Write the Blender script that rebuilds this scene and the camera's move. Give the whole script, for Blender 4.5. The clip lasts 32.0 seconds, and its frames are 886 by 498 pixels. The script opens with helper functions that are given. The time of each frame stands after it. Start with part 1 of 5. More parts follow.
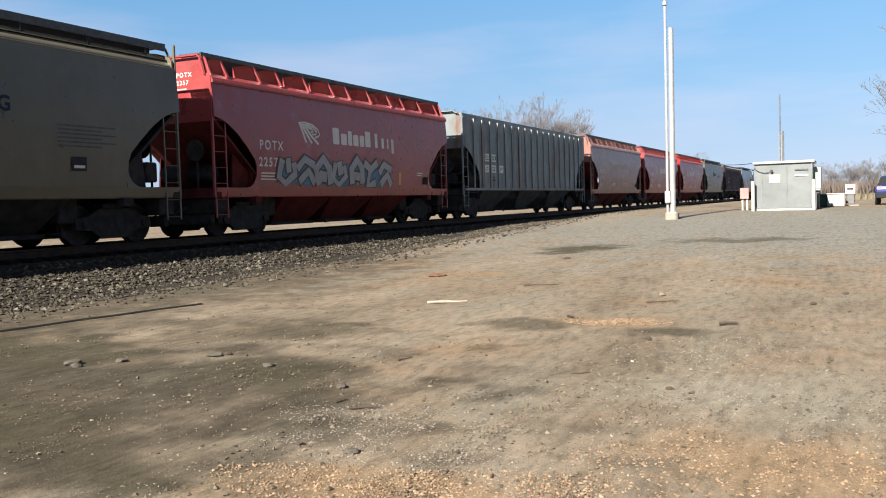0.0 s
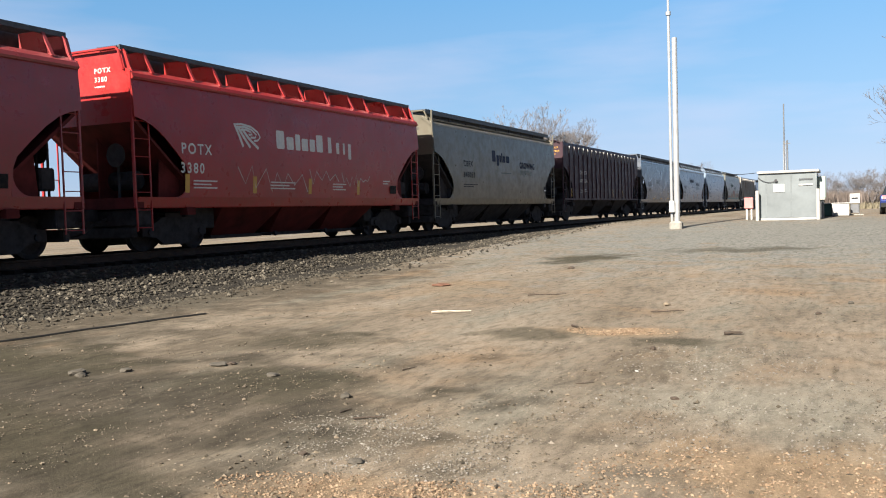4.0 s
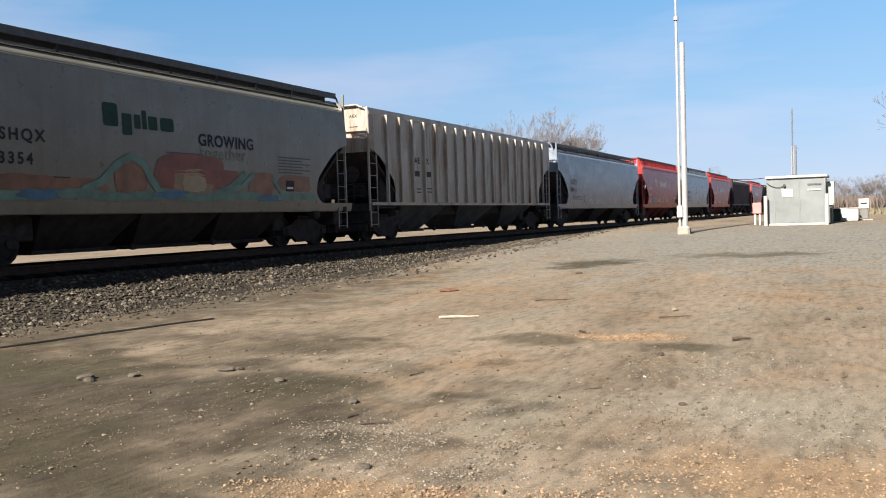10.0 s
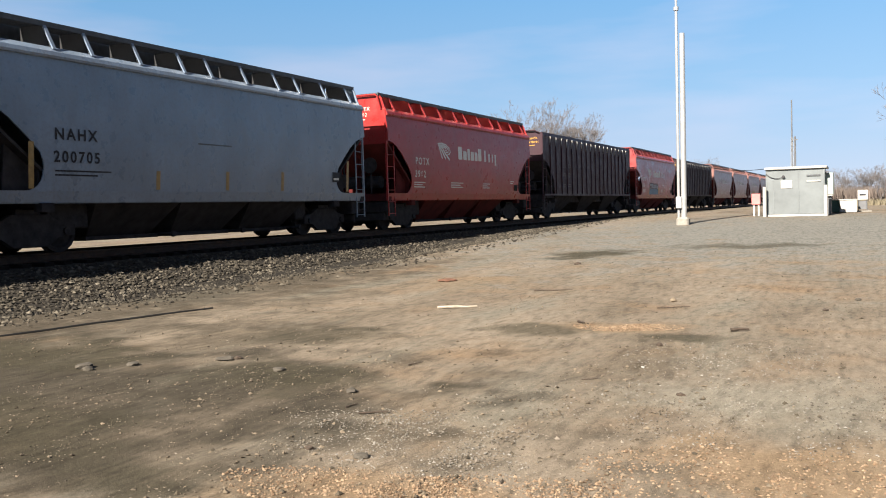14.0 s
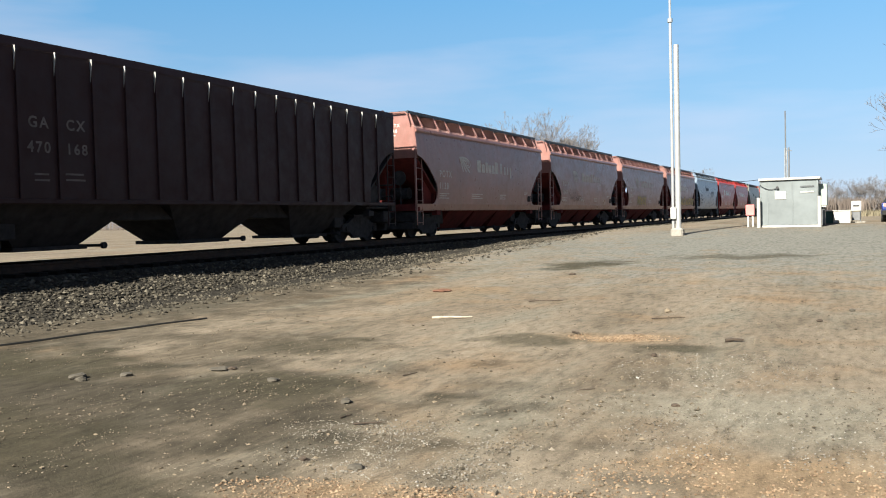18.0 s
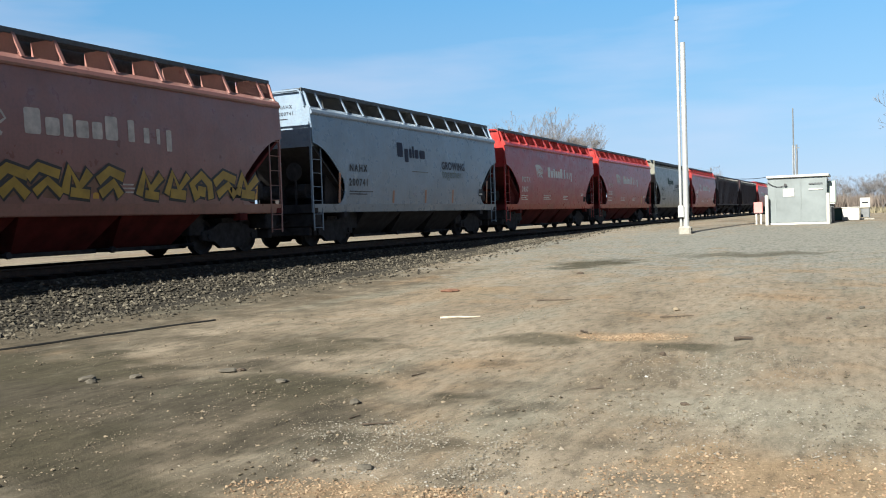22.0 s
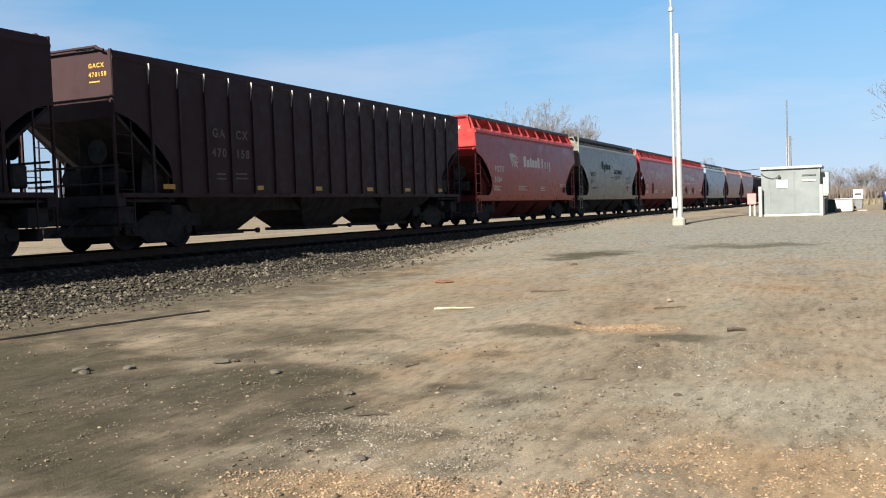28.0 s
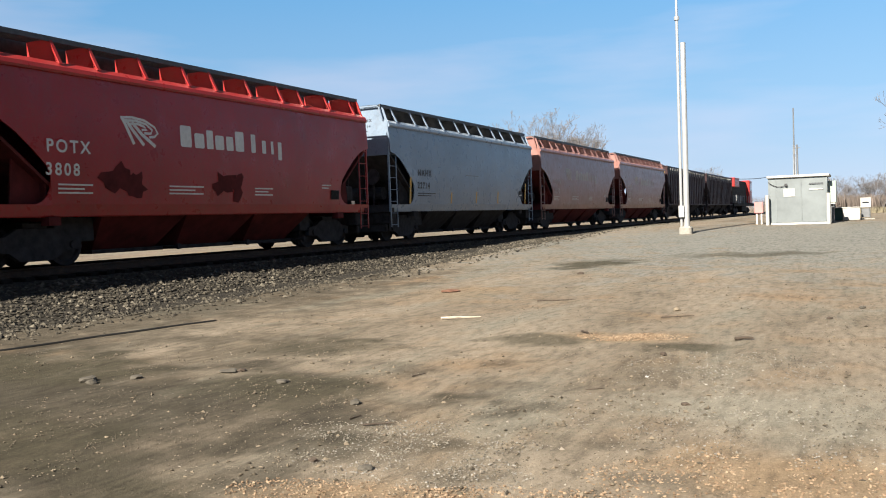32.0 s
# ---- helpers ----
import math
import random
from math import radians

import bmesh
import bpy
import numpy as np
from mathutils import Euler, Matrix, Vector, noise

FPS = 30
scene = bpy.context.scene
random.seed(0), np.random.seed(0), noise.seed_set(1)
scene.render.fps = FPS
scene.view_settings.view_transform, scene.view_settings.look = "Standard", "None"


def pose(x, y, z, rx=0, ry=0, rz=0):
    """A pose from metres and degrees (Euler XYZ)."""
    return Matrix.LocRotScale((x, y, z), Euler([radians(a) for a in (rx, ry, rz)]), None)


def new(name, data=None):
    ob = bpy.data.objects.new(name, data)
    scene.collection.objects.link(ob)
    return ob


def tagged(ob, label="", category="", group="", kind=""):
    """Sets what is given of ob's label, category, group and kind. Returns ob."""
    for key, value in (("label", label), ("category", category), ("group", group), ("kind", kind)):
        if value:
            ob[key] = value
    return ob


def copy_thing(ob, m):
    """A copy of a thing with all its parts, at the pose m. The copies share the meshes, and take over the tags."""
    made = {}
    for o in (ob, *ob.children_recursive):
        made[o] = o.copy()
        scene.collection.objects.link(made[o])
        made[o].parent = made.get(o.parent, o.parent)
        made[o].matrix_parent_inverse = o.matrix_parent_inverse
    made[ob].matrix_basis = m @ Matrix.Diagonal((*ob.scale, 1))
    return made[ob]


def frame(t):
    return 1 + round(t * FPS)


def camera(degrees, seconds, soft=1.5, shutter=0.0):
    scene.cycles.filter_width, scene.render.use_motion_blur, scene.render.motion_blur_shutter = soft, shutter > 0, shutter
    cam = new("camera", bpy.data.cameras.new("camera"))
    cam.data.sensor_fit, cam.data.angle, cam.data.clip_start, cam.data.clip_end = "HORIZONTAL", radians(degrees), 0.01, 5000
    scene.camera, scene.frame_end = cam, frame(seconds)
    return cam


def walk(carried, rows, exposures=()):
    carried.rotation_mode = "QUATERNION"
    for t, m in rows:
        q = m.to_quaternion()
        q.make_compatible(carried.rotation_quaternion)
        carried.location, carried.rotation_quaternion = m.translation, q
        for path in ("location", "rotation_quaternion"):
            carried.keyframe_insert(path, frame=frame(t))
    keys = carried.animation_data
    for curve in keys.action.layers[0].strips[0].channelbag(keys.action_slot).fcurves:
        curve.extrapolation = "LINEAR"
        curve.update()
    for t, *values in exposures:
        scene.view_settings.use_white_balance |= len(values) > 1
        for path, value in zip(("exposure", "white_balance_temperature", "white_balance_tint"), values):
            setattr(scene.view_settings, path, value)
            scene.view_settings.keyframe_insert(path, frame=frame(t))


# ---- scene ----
# The track runs along +y; the train comes towards the camera and leaves to -y.
cam = camera(53.0, 32.0, soft=1.05)
PATH = [
    (0.0, pose(0, 0, 1.55, 87.06, 1.76, 24.70)),
    (0.5, pose(0, 0, 1.55, 87.15, 1.66, 24.74)),
    (1.0, pose(0, 0, 1.55, 87.43, 1.61, 24.68)),
    (1.5, pose(0, 0, 1.55, 87.48, 1.72, 24.80)),
    (2.0, pose(0, 0, 1.55, 87.69, 1.71, 24.86)),
    (2.5, pose(0, 0, 1.55, 87.54, 1.71, 24.59)),
    (4.5, pose(0, 0, 1.55, 87.87, 1.88, 25.13)),
    (5.0, pose(0, 0, 1.55, 88.08, 1.96, 25.22)),
    (5.5, pose(0, 0, 1.55, 88.07, 1.99, 25.21)),
    (6.0, pose(0, 0, 1.55, 88.20, 1.85, 24.98)),
    (6.5, pose(0, 0, 1.55, 88.11, 1.89, 25.40)),
    (7.0, pose(0, 0, 1.55, 88.37, 1.96, 25.18)),
    (7.5, pose(0, 0, 1.55, 88.32, 1.87, 25.46)),
    (8.0, pose(0, 0, 1.55, 88.27, 1.94, 25.52)),
    (8.5, pose(0, 0, 1.55, 88.19, 1.99, 25.24)),
    (9.0, pose(0, 0, 1.55, 88.19, 1.97, 25.31)),
    (9.5, pose(0, 0, 1.55, 88.09, 1.83, 25.36)),
    (10.0, pose(0, 0, 1.55, 88.04, 1.81, 25.44)),
    (10.5, pose(0, 0, 1.55, 88.27, 1.70, 25.63)),
    (11.0, pose(0, 0, 1.55, 88.11, 1.81, 25.56)),
    (11.5, pose(0, 0, 1.55, 88.09, 1.74, 25.66)),
    (12.0, pose(0, 0, 1.55, 87.93, 1.60, 25.69)),
    (12.5, pose(0, 0, 1.55, 87.83, 1.67, 25.66)),
    (13.0, pose(0, 0, 1.55, 87.74, 1.63, 25.70)),
    (13.5, pose(0, 0, 1.55, 87.45, 1.59, 25.65)),
    (14.0, pose(0, 0, 1.55, 87.40, 1.63, 25.37)),
    (14.5, pose(0, 0, 1.55, 87.37, 1.75, 25.47)),
    (16.5, pose(0, 0, 1.55, 87.93, 1.86, 25.07)),
    (17.0, pose(0, 0, 1.55, 88.03, 1.84, 24.93)),
    (17.5, pose(0, 0, 1.55, 87.91, 1.77, 24.96)),
    (18.0, pose(0, 0, 1.55, 88.06, 1.55, 25.04)),
    (18.5, pose(0, 0, 1.55, 87.89, 1.70, 25.20)),
    (19.0, pose(0, 0, 1.55, 88.19, 1.80, 25.27)),
    (19.5, pose(0, 0, 1.55, 88.17, 2.11, 25.44)),
    (20.0, pose(0, 0, 1.55, 88.19, 2.02, 25.62)),
    (20.5, pose(0, 0, 1.55, 88.23, 1.93, 25.51)),
    (21.0, pose(0, 0, 1.55, 88.07, 2.00, 25.55)),
    (21.5, pose(0, 0, 1.55, 88.09, 2.07, 25.62)),
    (22.0, pose(0, 0, 1.55, 88.08, 2.00, 25.51)),
    (22.5, pose(0, 0, 1.55, 88.00, 1.92, 25.63)),
    (23.0, pose(0, 0, 1.55, 87.99, 1.91, 25.67)),
    (23.5, pose(0, 0, 1.55, 88.06, 1.94, 25.66)),
    (24.0, pose(0, 0, 1.55, 88.04, 2.04, 25.68)),
    (24.5, pose(0, 0, 1.55, 87.86, 2.30, 25.50)),
    (25.0, pose(0, 0, 1.55, 87.83, 2.35, 25.44)),
    (25.5, pose(0, 0, 1.55, 87.78, 2.10, 25.42)),
    (27.5, pose(0, 0, 1.55, 87.85, 2.05, 25.18)),
    (28.0, pose(0, 0, 1.55, 87.49, 1.94, 25.13)),
    (28.5, pose(0, 0, 1.55, 87.47, 1.94, 25.13)),
    (29.0, pose(0, 0, 1.55, 87.64, 1.94, 25.19)),
    (29.5, pose(0, 0, 1.55, 87.79, 1.89, 25.26)),
    (30.0, pose(0, 0, 1.55, 87.77, 1.91, 25.25)),
    (30.5, pose(0, 0, 1.55, 87.84, 1.90, 25.39)),
    (31.0, pose(0, 0, 1.55, 87.88, 1.89, 25.35)),
    (31.5, pose(0, 0, 1.55, 87.87, 1.91, 25.39)),
    (32.0, pose(0, 0, 1.55, 88.10, 2.05, 25.54)),
]
walk(cam, PATH, exposures=[(0.0, 1.6, 6450, 9), (2.0, 1.6, 6550, 11), (5.0, 1.6, 6300, 8), (8.0, 1.6, 6450, 9), (9.0, 1.6, 6600, 11), (10.0, 1.6, 6600, 11), (11.0, 1.6, 6700, 13), (13.0, 1.6, 6700, 13), (14.0, 1.6, 6550, 10), (17.0, 1.6, 6350, 4), (19.0, 1.6, 6250, 4), (20.0, 1.6, 6100, 2), (23.0, 1.6, 6200, 3), (24.0, 1.6, 6400, 6), (25.0, 1.6, 6350, 4), (29.0, 1.6, 6450, 6), (30.0, 1.6, 6300, 4), (31.0, 1.6, 6500, 8), (32.0, 1.6, 6450, 7)])

# ---- light ----
SUN_WAY = Vector((0.25, 1.5, -1.0)).normalized()
sun_data = bpy.data.lights.new("sun", "SUN")
sun_data.energy, sun_data.angle, sun_data.color = 5.0, radians(0.53), (1.0, 0.89, 0.75)
sun = new("sun", sun_data)
sun.matrix_world = Matrix.Translation((-20, -40, 40)) @ SUN_WAY.to_track_quat("-Z", "Y").to_matrix().to_4x4()

world = bpy.data.worlds.new("sky")
scene.world = world
world.use_nodes = True
wn = world.node_tree
wn.nodes.clear()
sky = wn.nodes.new("ShaderNodeTexSky")
sky.sky_type, sky.sun_disc = "NISHITA", False
sky.sun_elevation = math.asin(-SUN_WAY.z)
sky.sun_rotation = math.atan2(-SUN_WAY.x, -SUN_WAY.y)
sky.air_density, sky.dust_density, sky.ozone_density = 1.0, 0.6, 1.6
bg = wn.nodes.new("ShaderNodeBackground")
bg.inputs["Strength"].default_value = 0.02
out = wn.nodes.new("ShaderNodeOutputWorld")
# thin winter haze low in the sky and faint high cloud
geo = wn.nodes.new("ShaderNodeTexCoord")
sep = wn.nodes.new("ShaderNodeSeparateXYZ")
wn.links.new(geo.outputs["Generated"], sep.inputs[0])
low = wn.nodes.new("ShaderNodeMapRange")
low.inputs["From Min"].default_value, low.inputs["From Max"].default_value = 0.26, 0.36
low.inputs["To Min"].default_value, low.inputs["To Max"].default_value = 0.9, 0.0
wn.links.new(sep.outputs["Z"], low.inputs["Value"])
tone = wn.nodes.new("ShaderNodeValToRGB")
tone.color_ramp.elements[0].position, tone.color_ramp.elements[0].color = 0.0, (0.60, 0.705, 0.885, 1)
tone.color_ramp.elements[1].position, tone.color_ramp.elements[1].color = 0.32, (0.11, 0.42, 0.84, 1)
mid = tone.color_ramp.elements.new(0.11)
mid.color = (0.36, 0.605, 0.90, 1)
wn.links.new(sep.outputs["Z"], tone.inputs[0])
lift = wn.nodes.new("ShaderNodeVectorMath")
lift.operation = "SCALE"
lift.inputs["Scale"].default_value = 18.8
wn.links.new(tone.outputs["Color"], lift.inputs[0])
haze = wn.nodes.new("ShaderNodeMix")
haze.data_type = "RGBA"
wn.links.new(lift.outputs[0], haze.inputs[7])
wn.links.new(low.outputs[0], haze.inputs[0])
wn.links.new(sky.outputs[0], haze.inputs[6])
stretch = wn.nodes.new("ShaderNodeMapping")
stretch.inputs["Scale"].default_value = (1.6, 1.6, 9.0)
wn.links.new(geo.outputs["Generated"], stretch.inputs["Vector"])
wisp = wn.nodes.new("ShaderNodeTexNoise")
wisp.inputs["Scale"].default_value, wisp.inputs["Detail"].default_value = 1.7, 5.0
wn.links.new(stretch.outputs[0], wisp.inputs["Vector"])
thin = wn.nodes.new("ShaderNodeMapRange")
thin.inputs["From Min"].default_value, thin.inputs["From Max"].default_value = 0.46, 0.78
thin.inputs["To Min"].default_value, thin.inputs["To Max"].default_value = 0.0, 0.5
wn.links.new(wisp.outputs["Fac"], thin.inputs["Value"])
cloud = wn.nodes.new("ShaderNodeMix")
cloud.data_type = "RGBA"
cloud.inputs[7].default_value = (14.0, 13.8, 16.8, 1)
wn.links.new(thin.outputs[0], cloud.inputs[0])
wn.links.new(haze.outputs[2], cloud.inputs[6])
# the sky deepens slowly towards the west, away from the hazy north-east
side = wn.nodes.new("ShaderNodeMapRange")
side.inputs["From Min"].default_value, side.inputs["From Max"].default_value = -0.85, 0.0
side.inputs["To Min"].default_value, side.inputs["To Max"].default_value = 0.80, 1.0
wn.links.new(sep.outputs["X"], side.inputs["Value"])
deep = wn.nodes.new("ShaderNodeVectorMath")
deep.operation = "SCALE"
wn.links.new(cloud.outputs[2], deep.inputs[0])
wn.links.new(side.outputs[0], deep.inputs["Scale"])
wn.links.new(deep.outputs[0], bg.inputs["Color"])
wn.links.new(bg.outputs[0], out.inputs["Surface"])


# ---- materials ----
def material(name, rough=0.6, metal=0.0):
    m = bpy.data.materials.new(name)
    m.use_nodes = True
    nt = m.node_tree
    b = nt.nodes["Principled BSDF"]
    b.inputs["Roughness"].default_value = rough
    b.inputs["Metallic"].default_value = metal
    return m, nt, b


def noise_node(nt, vec, scale, detail=5.0, rough=0.6):
    n = nt.nodes.new("ShaderNodeTexNoise")
    n.inputs["Scale"].default_value = scale
    n.inputs["Detail"].default_value = detail
    n.inputs["Roughness"].default_value = rough
    if vec is not None:
        nt.links.new(vec, n.inputs["Vector"])
    return n.outputs["Fac"]


def ramp(nt, fac, stops):
    r = nt.nodes.new("ShaderNodeValToRGB")
    e = r.color_ramp.elements
    while len(e) < len(stops):
        e.new(0.5)
    for el, (p, c) in zip(e, stops):
        el.position = p
        el.color = (*c, 1) if len(c) == 3 else c
    nt.links.new(fac, r.inputs[0])
    return r.outputs["Color"]


def mix(nt, fac, a, b, mode="MIX"):
    n = nt.nodes.new("ShaderNodeMix")
    n.data_type, n.blend_type = "RGBA", mode
    for sock, v in ((n.inputs[0], fac), (n.inputs[6], a), (n.inputs[7], b)):
        if isinstance(v, (int, float)):
            sock.default_value = v
        elif isinstance(v, tuple):
            sock.default_value = (*v, 1)
        else:
            nt.links.new(v, sock)
    return n.outputs[2]


def coords(nt, kind="Object", scale=None, offset_random=False):
    tc = nt.nodes.new("ShaderNodeTexCoord")
    v = tc.outputs[kind]
    if scale or offset_random:
        mp = nt.nodes.new("ShaderNodeMapping")
        nt.links.new(v, mp.inputs["Vector"])
        if scale:
            mp.inputs["Scale"].default_value = scale
        if offset_random:
            oi = nt.nodes.new("ShaderNodeObjectInfo")
            mu = nt.nodes.new("ShaderNodeVectorMath")
            mu.operation = "SCALE"
            cb = nt.nodes.new("ShaderNodeCombineXYZ")
            for k in range(3):
                nt.links.new(oi.outputs["Random"], cb.inputs[k])
            nt.links.new(cb.outputs[0], mu.inputs[0])
            mu.inputs["Scale"].default_value = 37.0
            nt.links.new(mu.outputs[0], mp.inputs["Location"])
        v = mp.outputs[0]
    return v


def bump(nt, b, height, strength=0.3, dist=0.01):
    n = nt.nodes.new("ShaderNodeBump")
    n.inputs["Strength"].default_value = strength
    n.inputs["Distance"].default_value = dist
    nt.links.new(height, n.inputs["Height"])
    nt.links.new(n.outputs[0], b.inputs["Normal"])


def paint(name, colour, grime=(0.09, 0.07, 0.055), wear=0.35, rust=0.0, rough=0.42, gloss=0.5, rust_colour=(0.12, 0.05, 0.025)):
    """Railcar paint: fading in patches, vertical dirt streaks, dust and some rust."""
    m, nt, b = material(name, rough)
    b.inputs["Specular IOR Level"].default_value = gloss
    v = coords(nt, "Object", None, True)
    vs = coords(nt, "Object", (1.0, 2.2, 0.16), True)
    fade = ramp(nt, noise_node(nt, v, 0.7, 4), [(0.3, tuple(0.82 * c for c in colour)), (0.7, tuple(min(1, 1.12 * c) for c in colour))])
    streak = ramp(nt, noise_node(nt, vs, 1.8, 6, 0.65), [(0.48, (0, 0, 0)), (0.78, (1, 1, 1))])
    sm = nt.nodes.new("ShaderNodeMath")
    sm.operation, sm.inputs[1].default_value = "MULTIPLY", wear
    nt.links.new(streak, sm.inputs[0])
    c = mix(nt, sm.outputs[0], fade, grime)
    fine = ramp(nt, noise_node(nt, v, 14.0, 5), [(0.45, (0, 0, 0)), (0.8, (0.35, 0.35, 0.35))])
    c = mix(nt, fine, c, grime)
    if rust:
        rv = ramp(nt, noise_node(nt, vs, 1.1, 8, 0.7), [(0.62 - 0.1 * rust, (0, 0, 0)), (0.72 - 0.1 * rust, (0.8, 0.8, 0.8))])
        c = mix(nt, rv, c, rust_colour)
        wide = coords(nt, "Object", (0.3, 1.25, 0.22), True)
        stain = ramp(nt, noise_node(nt, wide, 1.25, 6, 0.62), [(0.60 - 0.08 * rust, (0, 0, 0)), (0.76 - 0.08 * rust, (0.78, 0.78, 0.78))])
        c = mix(nt, stain, c, tuple(0.8 * v for v in rust_colour))
    nt.links.new(c, b.inputs["Base Color"])
    rr = ramp(nt, noise_node(nt, v, 3.0, 5), [(0.3, (rough - 0.08,) * 3), (0.7, (rough + 0.2,) * 3)])
    nt.links.new(rr, b.inputs["Roughness"])
    bump(nt, b, noise_node(nt, v, 0.9, 1), 0.10, 0.02)
    return m


def plain(name, colour, rough=0.6, metal=0.0, vary=0.25, scale=6.0, bumpy=0.0, gloss=0.5):
    m, nt, b = material(name, rough, metal)
    b.inputs["Specular IOR Level"].default_value = gloss
    v = coords(nt, "Object", None, True)
    c = ramp(nt, noise_node(nt, v, scale, 6), [(0.3, tuple(max(0, x * (1 - vary)) for x in colour)), (0.7, tuple(min(1, x * (1 + vary)) for x in colour))])
    nt.links.new(c, b.inputs["Base Color"])
    if bumpy:
        bump(nt, b, noise_node(nt, v, scale * 4, 6), bumpy, 0.02)
    return m


# Dark tone that holds the shade beneath the bodies and inside the end recesses.
UNDER_SHADE = plain("shade_dark_hopper_underside", (0.036, 0.034, 0.037), 0.9, 0, 0.4, 3.0, 0.2, 0.1)
RED = paint("red_paint", (0.308, 0.0205, 0.0215), wear=0.16, rough=0.3, gloss=0.34)
PINK = paint("sun_faded_red_paint", (0.288, 0.042, 0.047), wear=0.22, rough=0.3)
FADED = paint("chalky_red_brown_paint", (0.25, 0.12, 0.108), wear=0.3, rough=0.32)
GREY = paint("pale_grey_paint", (0.18, 0.226, 0.302), wear=0.25, rough=0.28)
STEEL_BLUE = paint("steel_blue_paint", (0.108, 0.134, 0.178), wear=0.25, rough=0.28)
COOL = paint("blue_grey_paint", (0.176, 0.236, 0.322), wear=0.22, rough=0.28)
TAN = paint("tan_grey_paint", (0.165, 0.168, 0.15), wear=0.4, rough=0.32)
SLATE = paint("weathered_slate_paint", (0.15, 0.198, 0.222), wear=0.3, rust=0.95, rough=0.5)
BEIGE = paint("streaked_beige_paint", (0.33, 0.315, 0.29), wear=0.4, rust=0.75, rough=0.4, rust_colour=(0.17, 0.085, 0.04))
MAROON = paint("dark_maroon_paint", (0.037, 0.0165, 0.025), grime=(0.035, 0.025, 0.03), wear=0.3, rough=0.5, gloss=0.25)
BROWN = paint("dark_brown_paint", (0.031, 0.0155, 0.0185), grime=(0.028, 0.02, 0.022), wear=0.35, rough=0.55, gloss=0.2)
# Darker copies of body paint with shade put in; red also colours sprayed patches.
SHADE_SPRAY_RED = plain("dark_red_shade_and_spray", (0.085, 0.0155, 0.0155), 0.85, 0, 0.4, 2.0, 0.2, 0.15)
DUSTY_SHADE = plain("dusty_shade_grey_hopper_paint", (0.05, 0.058, 0.07), 0.85, 0, 0.4, 2.0, 0.2, 0.15)
OLIVE = paint("dusty_olive_paint", (0.1121, 0.1033, 0.076), wear=0.45, rough=0.34)
BLACK = paint("black_paint", (0.011, 0.011, 0.013), wear=0.3, rough=0.75, gloss=0.15)
SOOT = plain("sooty_steel", (0.036, 0.035, 0.039), 0.85, 0.0, 0.4, 5.0, 0.2, 0.12)
GRATE = plain("dull_galvanised_steel", (0.062, 0.069, 0.078), 0.6, 0.2, 0.3, 8.0)
PALE_TICK = plain("pale_sunlit_tick", (0.42, 0.42, 0.41), 0.5, 0.2, 0.2, 8.0)
# Near-black tone that carries the shadow below the roof walkways.
SHADOW_STEEL = plain("shadow_dark_steel", (0.014, 0.016, 0.02), 0.65, 0.1, 0.3, 8.0)
SAGE_INK = plain("pale_sage_lettering", (0.10, 0.125, 0.105), 0.6, 0, 0.3, 9.0)
DIM_INK = plain("grimy_stencil_paint", (0.10, 0.085, 0.085), 0.7, 0, 0.4, 5.0)
FADED_INK = plain("faded_white_stencil_paint", (0.45, 0.41, 0.38), 0.6, 0, 0.3, 5.0)
WHITE_INK = plain("white_stencil_paint", (0.58, 0.57, 0.54), 0.5, 0, 0.12, 9.0)
DARK_INK = plain("dark_stencil_paint", (0.02, 0.022, 0.03), 0.6, 0, 0.2, 9.0, 0.0, 0.2)
NAVY = plain("navy_lettering", (0.0105, 0.0158, 0.042), 0.6, 0, 0.2, 9.0, 0.0, 0.2)
GREEN_INK = plain("dark_green_lettering", (0.012, 0.04, 0.034), 0.6, 0, 0.2, 9.0, 0.0, 0.2)
YELLOW = plain("yellow_reflective_tape", (0.48, 0.27, 0.03), 0.45, 0, 0.1, 9.0)
DULL_YELLOW = plain("grimy_yellow_reflective_tape", (0.27, 0.17, 0.05), 0.5, 0, 0.3, 9.0)
ORANGE = plain("orange_reflective_tape", (0.27, 0.10, 0.04), 0.45, 0, 0.1, 9.0)
SPRAY_SILVER = plain("silver_spray_paint", (0.25, 0.25, 0.27), 0.4, 0, 0.2, 3.0)
SPRAY_BLACK = plain("black_spray_paint", (0.02, 0.02, 0.025), 0.5, 0, 0.2, 3.0)
SPRAY_BLUE = plain("blue_spray_paint", (0.035, 0.12, 0.21), 0.5, 0, 0.35, 2.0)
SPRAY_PALE = plain("pale_sand_spray_paint", (0.27, 0.225, 0.15), 0.5, 0, 0.2, 2.0)
SPRAY_TEAL = plain("teal_spray_paint", (0.09, 0.185, 0.165), 0.5, 0, 0.35, 2.0)
SPRAY_RED = plain("brick_red_spray_paint", (0.175, 0.055, 0.045), 0.5, 0, 0.3, 2.0)
SPRAY_RUST = plain("rust_orange_spray_paint", (0.17, 0.085, 0.055), 0.5, 0, 0.4, 2.0)
SPRAY_SAND = plain("sand_spray_paint", (0.24, 0.165, 0.10), 0.5, 0, 0.3, 2.0)
SPRAY_GOLD = plain("golden_spray_paint", (0.33, 0.216, 0.03), 0.5, 0, 0.3, 2.0)
RUSTY = plain("rusty_steel", (0.05, 0.028, 0.018), 0.8, 0.1, 0.4, 6.0, 0.3)
TIE_WOOD = plain("creosoted_timber", (0.018, 0.014, 0.012), 0.9, 0, 0.4, 5.0, 0.4, 0.1)
GALV = plain("galvanised_pole_steel", (0.36, 0.372, 0.384), 0.4, 0.35, 0.12, 4.0)
